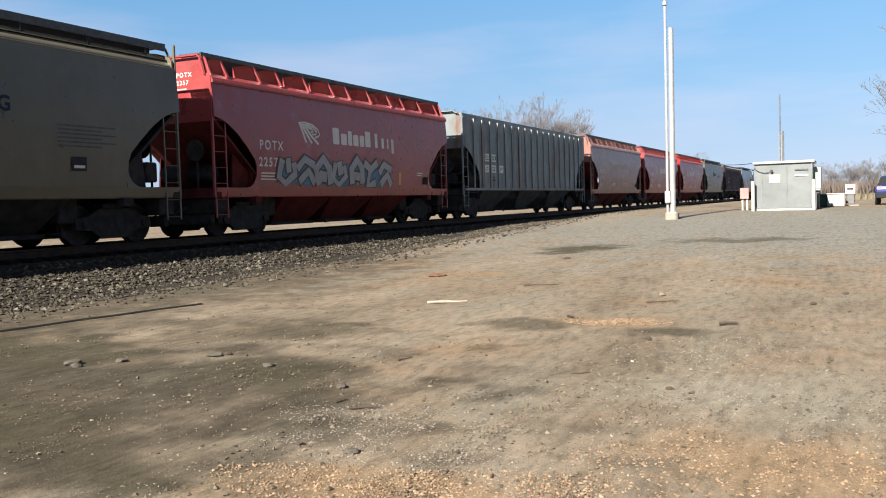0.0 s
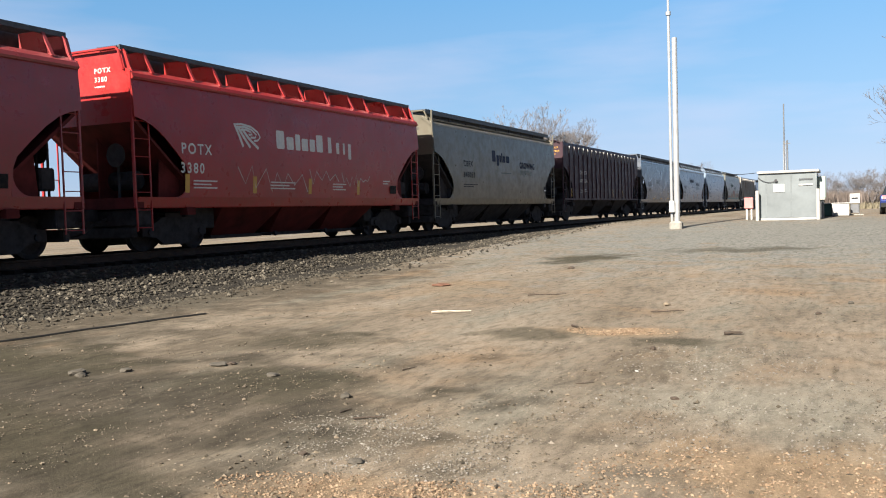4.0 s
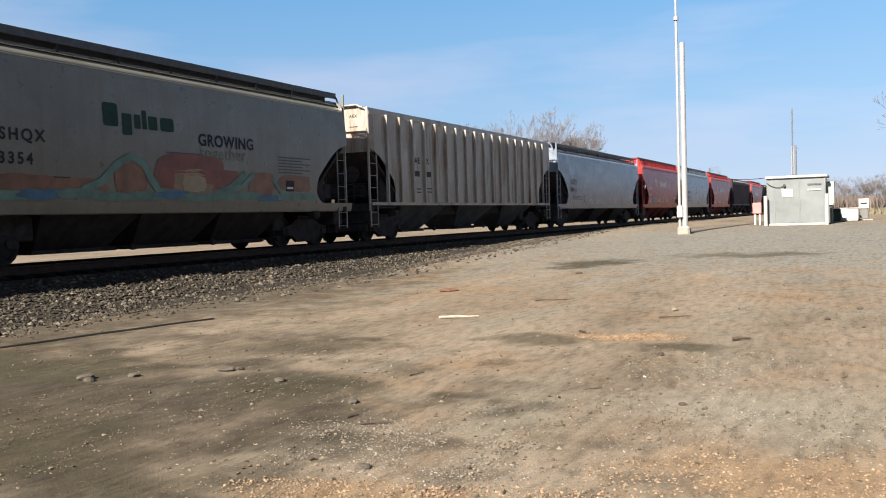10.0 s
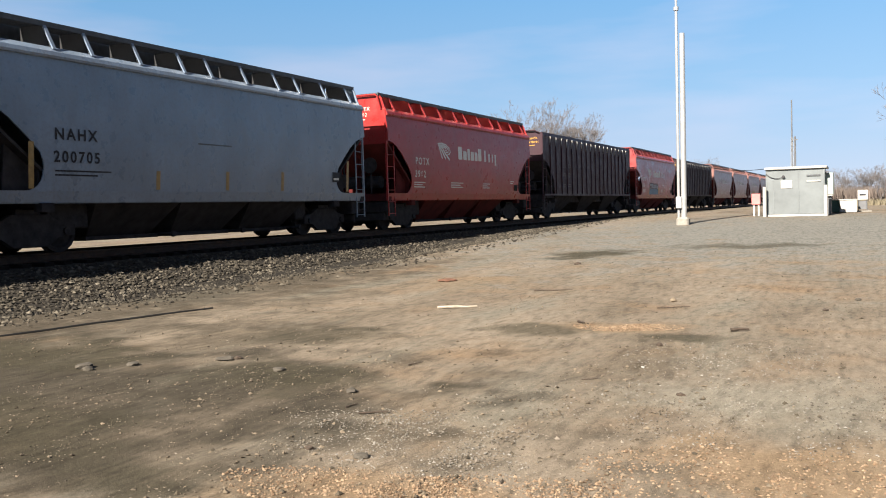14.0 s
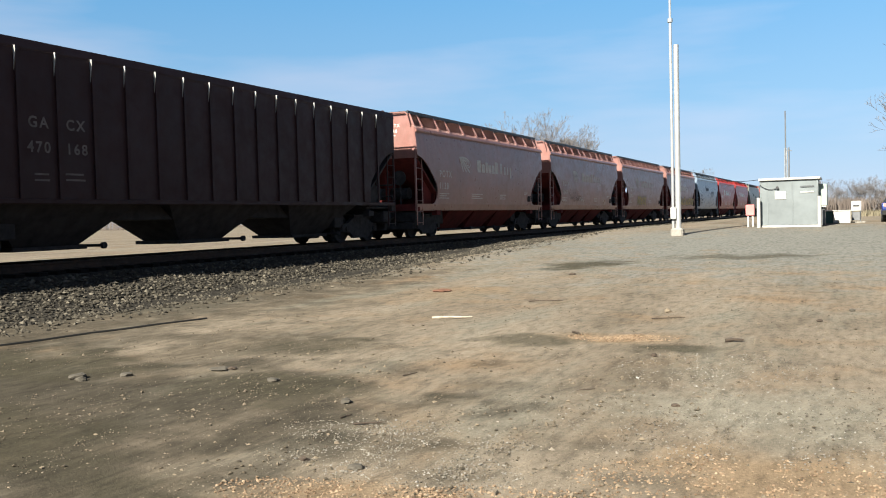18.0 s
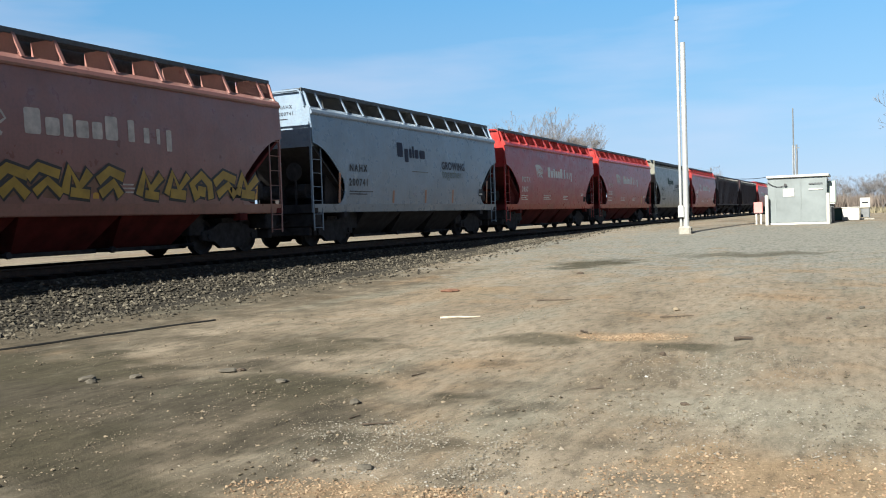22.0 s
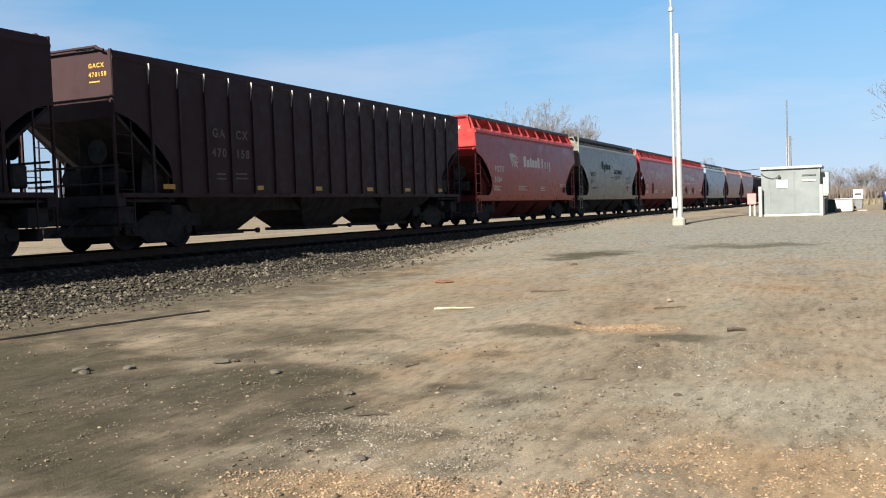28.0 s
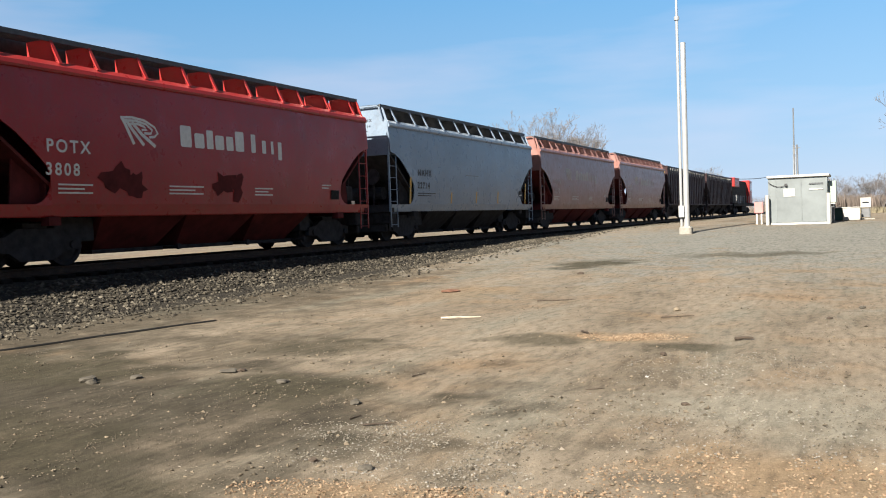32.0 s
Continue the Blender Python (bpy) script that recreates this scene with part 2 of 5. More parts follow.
WHITE = plain("white_paint", (0.36, 0.36, 0.35), 0.5, 0, 0.08, 3.0)
CONCRETE = plain("pale_concrete", (0.24, 0.23, 0.21), 0.85, 0, 0.2, 9.0, 0.3)
ALU = plain("dull_aluminium_panel", (0.145, 0.166, 0.178), 0.45, 0.25, 0.16, 1.4)
PINKBOX = plain("faded_red_box_paint", (0.46, 0.17, 0.17), 0.5, 0, 0.15, 3.0)
PALE_GREEN = plain("pale_green_cabinet_paint", (0.26, 0.32, 0.30), 0.5, 0, 0.12, 3.0)
DGREEN = plain("cabinet_shade_green", (0.02, 0.075, 0.06), 0.5, 0, 0.2, 3.0)
MAST_GREY = plain("weathered_mast_grey", (0.12, 0.127, 0.14), 0.6, 0.2, 0.2, 4.0)
BARK = plain("bare_grey_bark", (0.125, 0.118, 0.122), 0.9, 0, 0.3, 3.0)
CAR_BLUE = plain("blue_car_paint", (0.02, 0.035, 0.16), 0.25, 0.2, 0.1, 3.0)
RUBBER = plain("black_rubber", (0.008, 0.008, 0.008), 0.8, 0, 0.2, 5.0)
GLASS_DARK, _nt, _b = material("dark_window_glass", 0.06)
_b.inputs["Base Color"].default_value = (0.02, 0.025, 0.03, 1)


def ground_material():
    m, nt, b = material("bare_dirt_and_gravel", 0.95)
    b.inputs["Specular IOR Level"].default_value = 0.15
    v = coords(nt, "Object")
    vt = coords(nt, "Object", (1.0, 0.30, 1.0))
    c = ramp(nt, noise_node(nt, vt, 0.55, 6, 0.62), [(0.30, (0.16, 0.127, 0.094)), (0.47, (0.295, 0.234, 0.18)), (0.66, (0.375, 0.302, 0.236))])
    clay = ramp(nt, noise_node(nt, v, 0.42, 4), [(0.52, (0, 0, 0)), (0.68, (0.75, 0.75, 0.75))])
    c = mix(nt, clay, c, (0.33, 0.22, 0.14))
    grey = ramp(nt, noise_node(nt, vt, 0.9, 5), [(0.5, (0, 0, 0)), (0.66, (0.7, 0.7, 0.7))])
    c = mix(nt, grey, c, (0.285, 0.26, 0.215))
    def patch(c, x, y, rx, ry, colour, most):
        mp = nt.nodes.new("ShaderNodeMapping")
        mp.vector_type = "TEXTURE"
        mp.inputs["Location"].default_value = (x, y, 0)
        mp.inputs["Scale"].default_value = (rx, ry, 4)
        wob = nt.nodes.new("ShaderNodeVectorMath")
        wob.operation = "MULTIPLY_ADD"
        nz = nt.nodes.new("ShaderNodeTexNoise")
        nz.inputs["Scale"].default_value, nz.inputs["Detail"].default_value = 1.4, 5.0
        nt.links.new(v, nz.inputs["Vector"])
        nt.links.new(nz.outputs["Color"], wob.inputs[0])
        wob.inputs[1].default_value = (1.6, 1.6, 0)
        nt.links.new(mp.outputs[0], wob.inputs[2])
        off = nt.nodes.new("ShaderNodeVectorMath")
        off.operation = "SUBTRACT"
        off.inputs[1].default_value = (0.8, 0.8, 0)
        nt.links.new(wob.outputs[0], off.inputs[0])
        nt.links.new(v, mp.inputs["Vector"])
        gr = nt.nodes.new("ShaderNodeTexGradient")
        gr.gradient_type = "SPHERICAL"
        nt.links.new(off.outputs[0], gr.inputs["Vector"])
        return mix(nt, ramp(nt, gr.outputs["Fac"], [(0.05, (0, 0, 0)), (0.55, (most,) * 3)]), c, colour)

    damp, clay_c, pale, soil = (0.082, 0.070, 0.047), (0.345, 0.24, 0.155), (0.35, 0.315, 0.26), (0.076, 0.063, 0.047)
    c = patch(c, -1.0, 34.0, 16.0, 17.0, (0.275, 0.265, 0.246), 0.9)
    c = patch(c, -10.5, 3.5, 9.5, 8.0, soil, 0.9)
    c = patch(c, -13.6, 14.0, 5.5, 14.0, soil, 0.75)
    c = patch(c, -5.8, 5.0, 3.6, 2.8, soil, 0.65)
    for x, y, rx, ry, col, most in ((-6.91, 24.56, 1.5, 2.2, damp, 0.9), (-6.3, 9.4, 1.3, 1.0, damp, 0.7), (-1.98, 10.2, 0.7, 0.5, damp, 0.8), (-4.9, 6.9, 1.6, 0.9, damp, 0.8), (-8.8, 7.2, 2.2, 1.5, damp, 0.85), (-3.7, 10.6, 0.8, 0.7, damp, 0.7), (-3.13, 27.34, 2.6, 1.2, damp, 0.7), (-6.4, 4.4, 2.2, 1.2, damp, 0.7), (-2.7, 11.0, 1.0, 0.7, clay_c, 0.8), (-2.3, 4.0, 1.3, 0.6, clay_c, 0.9), (-0.3, 5.3, 1.3, 0.9, clay_c, 0.85), (-7.53, 16.76, 1.4, 2.0, clay_c, 0.5), (-0.7, 7.2, 1.6, 1.3, pale, 0.7), (-4.0, 3.9, 0.8, 0.5, damp, 0.6)):
        c = patch(c, x, y, rx, ry, col, most)
    grit = noise_node(nt, v, 38.0, 3, 0.8)
    gm = ramp(nt, noise_node(nt, vt, 1.6, 4), [(0.38, (0.10, 0.10, 0.10)), (0.66, (0.36, 0.36, 0.36))])
    c = mix(nt, gm, c, ramp(nt, grit, [(0.32, (0.12, 0.12, 0.12)), (0.5, (0.5, 0.5, 0.5)), (0.68, (0.88, 0.88, 0.88))]), "OVERLAY")
    clods = noise_node(nt, vt, 9.0, 6, 0.75)
    c = mix(nt, 0.6, c, ramp(nt, clods, [(0.36, (0.2, 0.2, 0.2)), (0.5, (0.5, 0.5, 0.5)), (0.66, (0.7, 0.7, 0.7))]), "OVERLAY")
    c = mix(nt, 1.0, c, (0.565, 0.597, 0.60), "MULTIPLY")
    nt.links.new(c, b.inputs["Base Color"])
    h = nt.nodes.new("ShaderNodeMath")
    h.operation = "ADD"
    nt.links.new(noise_node(nt, v, 55.0, 3, 0.7), h.inputs[0])
    nt.links.new(noise_node(nt, v, 7.0, 4, 0.6), h.inputs[1])
    bump(nt, b, h.outputs[0], 0.32, 0.03)
    return m


def stone_material(name, stops):
    m, nt, b = material(name, 0.9)
    g = nt.nodes.new("ShaderNodeNewGeometry")
    c = ramp(nt, g.outputs["Random Per Island"], stops)
    v = coords(nt, "Object")
    c = mix(nt, 0.5, c, ramp(nt, noise_node(nt, v, 30.0, 4), [(0.3, (0.3, 0.3, 0.3)), (0.7, (0.7, 0.7, 0.7))]), "OVERLAY")
    c = mix(nt, 1.0, c, (0.70, 0.70, 0.70), "MULTIPLY")
    nt.links.new(c, b.inputs["Base Color"])
    return m


GROUND = ground_material()
BALLAST = stone_material("crushed_granite", [(0.0, (0.016, 0.013, 0.0095)), (0.5, (0.052, 0.045, 0.033)), (0.85, (0.10, 0.087, 0.066)), (1.0, (0.18, 0.16, 0.128))])
GRAVEL = stone_material("mixed_gravel", [(0.0, (0.05, 0.042, 0.032)), (0.3, (0.13, 0.105, 0.078)), (0.75, (0.22, 0.18, 0.135)), (0.96, (0.29, 0.255, 0.21)), (1.0, (0.36, 0.33, 0.29))])
# Bed tone takes in the shade that the train casts along the rails.
BED = plain("shade_dark_ballast_bed", (0.036, 0.033, 0.029), 0.95, 0, 0.4, 20.0, 0.6, 0.1)


# ---- mesh helpers ----
def box(bm, x0, x1, y0, y1, z0, z1):
    v = [bm.verts.new(p) for p in ((x0, y0, z0), (x1, y0, z0), (x1, y1, z0), (x0, y1, z0), (x0, y0, z1), (x1, y0, z1), (x1, y1, z1), (x0, y1, z1))]
    for f in ((0, 3, 2, 1), (4, 5, 6, 7), (0, 1, 5, 4), (1, 2, 6, 5), (2, 3, 7, 6), (3, 0, 4, 7)):
        bm.faces.new([v[i] for i in f])


def extrude(bm, poly, axis, a, b):
    """A prism: the polygon lies across the axis and runs from a to b along it."""
    def place(p, t):
        q = list(p)
        q.insert(axis, t)
        return q
    lo = [bm.verts.new(place(p, a)) for p in poly]
    hi = [bm.verts.new(place(p, b)) for p in poly]
    n = len(poly)
    bm.faces.new(lo)
    bm.faces.new(hi[::-1])
    for i in range(n):
        bm.faces.new((lo[i], hi[i], hi[(i + 1) % n], lo[(i + 1) % n]))


def tube(bm, p0, p1, r0, r1=None, n=8, caps=True):
    p0, p1 = Vector(p0), Vector(p1)
    r1 = r0 if r1 is None else r1
    q = (p1 - p0).to_track_quat("Z", "Y")
    rings = []
    for p, r in ((p0, r0), (p1, r1)):
        rings.append([bm.verts.new(p + q @ Vector((r * math.cos(2 * math.pi * i / n), r * math.sin(2 * math.pi * i / n), 0))) for i in range(n)])
    for i in range(n):
        bm.faces.new((rings[0][i], rings[0][(i + 1) % n], rings[1][(i + 1) % n], rings[1][i]))
    if caps:
        bm.faces.new(rings[0][::-1])
        bm.faces.new(rings[1])


def mesh_of(name, bm, mat=None, smooth=False, bevel=0.0):
    if bevel:
        bmesh.ops.bevel(bm, geom=bm.edges[:], offset=bevel, segments=1, affect="EDGES", clamp_overlap=True)
    bmesh.ops.recalc_face_normals(bm, faces=bm.faces[:])
    me = bpy.data.meshes.new(name)
    bm.to_mesh(me)
    bm.free()
    if smooth:
        me.polygons.foreach_set("use_smooth", [True] * len(me.polygons))
        me.set_sharp_from_angle(angle=radians(35))
    if mat:
        me.materials.append(mat)
    return me


def part(name, bm, mat, parent, label="", smooth=False, bevel=0.0):
    me = bm if isinstance(bm, bpy.types.Mesh) else mesh_of(name, bm, mat, smooth, bevel)
    ob = new(name, me)
    ob.parent = parent
    if label:
        ob["label"] = label
    return ob


def thing(name, label, category, group="", kind=""):
    return tagged(new(name), label, category, group, kind)


def made(*boxes):
    bm = bmesh.new()
    for b in boxes:
        box(bm, *b)
    return bm


# ---- lettering, drawn first ----
_text_cache = {}


def text_mesh(words, size, bold=0.0):
    """Lettering as a flat mesh, left-aligned at its baseline."""
    key = (words, size, bold)
    if key not in _text_cache:
        cu = bpy.data.curves.new("lettering", "FONT")
        cu.body, cu.size, cu.offset, cu.space_character = words, size, bold, 1.12 if size > 0.37 else 1.32
        ob = bpy.data.objects.new("lettering", cu)
        scene.collection.objects.link(ob)
        dg = bpy.context.evaluated_depsgraph_get()
        me = bpy.data.meshes.new_from_object(ob.evaluated_get(dg))
        _text_cache[key] = ([(v.co.x, v.co.y) for v in me.vertices], [tuple(p.vertices) for p in me.polygons])
        bpy.data.objects.remove(ob)
        bpy.data.meshes.remove(me)
        bpy.data.curves.remove(cu)
    return _text_cache[key]


MARKS = {0.36: ("POTX",), 0.35: ("2257", "1517", "2772", "3380", "3427", "3962", "2184", "1138", "1040", "1233", "1938", "3957", "3285", "3737", "3084", "2812", "3808", "1172", "1089"), 0.33: ("CBFX", "NAHX", "SHQX"), 0.32: ("345071", "345053", "20740", "20723", "3354", "200705", "200741", "3777", "3817", "22714", "4458"), 0.28: ("EC", "NX", "16", "52", "18"), 0.31: ( "GA", "CX", "AE", "X", "AEX", "470", "304", "221", "168", "093", "158", "310", "127", "GACX", "470304", "470221", "470168", "470093", "470158", "470310", "470127")}
for size, texts in MARKS.items():
    for text in texts:
        text_mesh(text, size, 0.008)
for text, size, bold in (("GROWING", 0.41, 0.012), ("together", 0.46, 0.0), ("ACFX", 0.40, 0.008), ("49413", 0.38, 0.008)):
    text_mesh(text, size, bold)


# ---- ground ----
TRACK_X, RAIL_Z = -16.4, 0.85


def smooth_step(a, b, v):
    t = min(1.0, max(0.0, (v - a) / (b - a)))
    return t * t * (3 - 2 * t)


def ground_z(x, y):
    z = 0.78 * smooth_step(14, 52, y)
    near = 1 - smooth_step(3.0, 4.6, abs(x - TRACK_X))
    z = z * (1 - near) + min(z, 0.5) * near
    if x < TRACK_X - 4:
        z = z * 0.3 + 0.25
    close = 1 - smooth_step(25, 60, math.hypot(x, y))
    if close > 0:
        z += close * (0.05 * noise.noise((x * 0.8, y * 0.2, 0)) + 0.022 * noise.noise((x * 2.1, y * 0.8, 5)))
    return z


def spaced(inner, step, outer, growth):
    v = [0.0]
    while v[-1] < outer:
        v.append(v[-1] + (step if v[-1] < inner else step + (v[-1] - inner) * growth))
    return v


def build_ground():
    right = [x for x in spaced(8, 0.4, 2600, 0.35)]
    left = [-x for x in spaced(22, 0.4, 2600, 0.35)][1:][::-1]
    ahead = spaced(60, 0.4, 2600, 0.3)
    back = [-y for y in spaced(6, 0.8, 900, 0.4)][1:][::-1]
    xs, ys = left + right, back + ahead
    verts = [(x, y, ground_z(x, y)) for y in ys for x in xs]
    nx = len(xs)
    faces = [(j * nx + i, j * nx + i + 1, (j + 1) * nx + i + 1, (j + 1) * nx + i) for j in range(len(ys) - 1) for i in range(nx - 1)]
    me = bpy.data.meshes.new("ground")
    me.from_pydata(verts, [], faces)
    me.polygons.foreach_set("use_smooth", [True] * len(faces))
    me.materials.append(GROUND)
    tagged(new("ground", me), "bare tan dirt lot with gravel, clay patches and tyre tracks", "ground", kind="structure")


build_ground()


def stones(name, count, place, size, mat, label, seed):
    """Loose angular stones, joined, each a squashed octahedron."""
    rng = np.random.default_rng(seed)
    base = np.array([(1, 0, 0), (-1, 0, 0), (0, 1, 0), (0, -1, 0), (0, 0, 1), (0, 0, -1)], float)
    tri = np.array([(0, 2, 4), (2, 1, 4), (1, 3, 4), (3, 0, 4), (2, 0, 5), (1, 2, 5), (3, 1, 5), (0, 3, 5)])
    verts, faces = [], []
    for n in range(count):
        x, y, z = place(rng)
        s = size[0] + (size[1] - size[0]) * rng.random() ** 2.2
        v = base * s * (0.6 + 0.6 * rng.random((6, 1))) * np.array([1.0, 0.6 + 0.5 * rng.random(), 0.45 + 0.3 * rng.random()])
        v += 0.22 * s * (rng.random((6, 3)) - 0.5)
        a, t = rng.random() * 6.283, (rng.random() - 0.5) * 0.8
        ca, sa, ct, st = math.cos(a), math.sin(a), math.cos(t), math.sin(t)
        v = v @ np.array([[1, 0, 0], [0, ct, st], [0, -st, ct]]) @ np.array([[ca, sa, 0], [-sa, ca, 0], [0, 0, 1]])
        verts.append(v + (x, y, z + 0.2 * s))
        faces.append(tri + 6 * n)
    me = bpy.data.meshes.new(name)
    me.from_pydata(np.concatenate(verts).tolist(), [], np.concatenate(faces).tolist())
    me.materials.append(mat)
    return tagged(new(name, me), label, "stones", kind="stuff")


def bed_z(x, y):
    d = abs(x - TRACK_X)
    top = 0.60
    base = ground_z(x, y)
    slope = top - max(0.0, d - 2.05) * 0.33
    return max(slope, base - 0.06)


def build_track():
    bed_xs = [-21.2, -20.6, -19.4, -18.6, -17.5, -16.4, -15.3, -14.35, -13.7, -13.0, -12.3, -11.7]
    ys = [-120 + 4 * i for i in range(0, 60)] + [120 + 40 * i for i in range(0, 18)]
    verts = [(x, y, bed_z(x, y)) for y in ys for x in bed_xs]
    n = len(bed_xs)
    faces = [(j * n + i, j * n + i + 1, (j + 1) * n + i + 1, (j + 1) * n + i) for j in range(len(ys) - 1) for i in range(n - 1)]
    me = bpy.data.meshes.new("ballast_bed")
    me.from_pydata(verts, [], faces)
    me.materials.append(BED)
    tagged(new("ballast_bed", me), "ballast embankment under the railway track, darkened for the train's shade", "ballast", kind="structure")

    track = thing("railway_track", "steel rails on dark timber sleepers in ballast", "railway track", kind="structure")
    for x in (TRACK_X - 0.753, TRACK_X + 0.753):
        bm = bmesh.new()
        prof = [(x - 0.07, 0.67), (x + 0.07, 0.67), (x + 0.07, 0.685), (x + 0.012, 0.71), (x + 0.012, 0.80), (x + 0.036, 0.815), (x + 0.036, RAIL_Z), (x - 0.036, RAIL_Z), (x - 0.036, 0.815), (x - 0.012, 0.80), (x - 0.012, 0.71), (x - 0.07, 0.685)]
        extrude(bm, prof, 1, -120, 800)
        part("rail", bm, RUSTY, track, "rust-sided steel rail")
    tie = mesh_of("sleeper", made((-1.3, 1.3, -0.115, 0.115, -0.11, 0.07)), TIE_WOOD, bevel=0.012)
    rng = random.Random(4)
    for i in range(280):
        ob = part("sleeper", tie, None, track)
        ob.matrix_basis = pose(TRACK_X + rng.uniform(-0.05, 0.05), -4 + 0.53 * i, 0.61, 0, 0, rng.uniform(-1.2, 1.2))


build_track()


def ballast_place(rng):
    y = 3 + 72 * rng.random() ** 1.6
    x = TRACK_X + 1.95 + (2.2 * rng.random() if rng.random() < 0.93 else 2.1 + 1.3 * rng.random() ** 1.6)
    return x, y, max(bed_z(x, y), ground_z(x, y))


stones("ballast_stones", 34000, ballast_place, (0.028, 0.075), BALLAST, "loose grey crushed ballast stones along the track shoulder", 11)


# ---- railcars ----
def side_x(z, kind):
    """Half width of a car body at a height over the rails."""
    if kind == "rib":
        return 1.50
    t = (z - 2.6) / 1.5
    return 1.555 - 0.085 * t * t


def sheet(bm, ys, bottom, top, xof, rows=8):
    cols = []
    for y in ys:
        b = bottom(y)
        cols.append([bm.verts.new((xof(b + (top - b) * k / rows), y, b + (top - b) * k / rows)) for k in range(rows + 1)])
    for a, b in zip(cols, cols[1:]):
        for k in range(rows):
            bm.faces.new((a[k], b[k], b[k + 1], a[k + 1]))


EAVE, OPEN_EAVE, RIB_EAVE, SILL0, SILL1 = 4.20, 4.40, 4.49, 1.03, 1.29
SHORT, OPEN, BROAD, LONG = 14.45, 14.75, 15.2, 18.65
PAINTED = {}


def build_truck(parent, y):
    truck = part("truck", made((-1.0, 1.0, -0.30, 0.30, 0.22, 0.92)), SOOT, parent, "soot-black cast steel railcar truck")
    truck.matrix_basis = pose(0, y, 0)
    for sx in (-1, 1):
        bm = bmesh.new()
        prof = [(-1.14, 0.36), (-1.14, 0.60), (-0.76, 0.64), (-0.45, 0.82), (0.45, 0.82), (0.76, 0.64), (1.14, 0.60), (1.14, 0.36), (0.68, 0.34), (0.42, 0.14), (-0.42, 0.14), (-0.68, 0.34)]
        extrude(bm, prof, 0, sx * 0.98 - 0.07, sx * 0.98 + 0.07)
        part("side_frame", bm, SOOT, truck, bevel=0.015)
    for dy in (-0.89, 0.89):
        w = part("wheelset", WHEELSET, None, truck)
        w.matrix_parent_inverse = pose(0, dy, 0.457)
        WHEELS.append(w)
    return truck


def lathe(bm, profile, n):
    """A body turned about the x axis from (x, radius) pairs."""
    rings = [[bm.verts.new((x, r * math.cos(2 * math.pi * k / n), r * math.sin(2 * math.pi * k / n))) for k in range(n)] for x, r in profile]
    for a, b in zip(rings, rings[1:]):
        for k in range(n):
            bm.faces.new((a[k], a[(k + 1) % n], b[(k + 1) % n], b[k]))
    bm.faces.new(rings[0])
    bm.faces.new(rings[-1][::-1])


def wheelset_mesh():
    bm = bmesh.new()
    half = [(1.10, 0.08), (0.90, 0.09), (0.85, 0.10), (0.78, 0.13), (0.775, 0.34), (0.82, 0.38), (0.82, 0.452), (0.725, 0.457), (0.72, 0.485), (0.69, 0.485), (0.69, 0.10), (0.60, 0.085)]
    lathe(bm, [(-x, r) for x, r in half] + half[::-1], 24)
    bmesh.ops.recalc_face_normals(bm, faces=bm.faces[:])
    return mesh_of("wheelset", bm, SOOT)


def bent_tube(bm, pts, r, n=6):
    """One bar bent through points."""
    rings = []
    for i, p in enumerate(pts):
        p = Vector(p)
        way = (Vector(pts[min(i + 1, len(pts) - 1)]) - Vector(pts[max(i - 1, 0)])).normalized()
        u = way.orthogonal().normalized() if abs(way.y) > 0.9 else way.cross(Vector((0, 1, 0))).normalized()
        w = way.cross(u)
        rings.append([bm.verts.new(p + r * (u * math.cos(2 * math.pi * k / n) + w * math.sin(2 * math.pi * k / n))) for k in range(n)])
    for a, b in zip(rings, rings[1:]):
        for k in range(n):
            bm.faces.new((a[k], a[(k + 1) % n], b[(k + 1) % n], b[k]))
    bm.faces.new(rings[0])
    bm.faces.new(rings[-1][::-1])
    bmesh.ops.recalc_face_normals(bm, faces=bm.faces[:])


WHEELS = []
WHEELSET = wheelset_mesh()


def sill_mesh(s, half):
    bm = bmesh.new()
    extrude(bm, [(s * 1.37, SILL0), (s * 1.44, SILL0), (s * 1.455, SILL0 + 0.02), (s * 1.502, SILL1), (s * 1.37, SILL1)], 1, -half, half)
    return bm


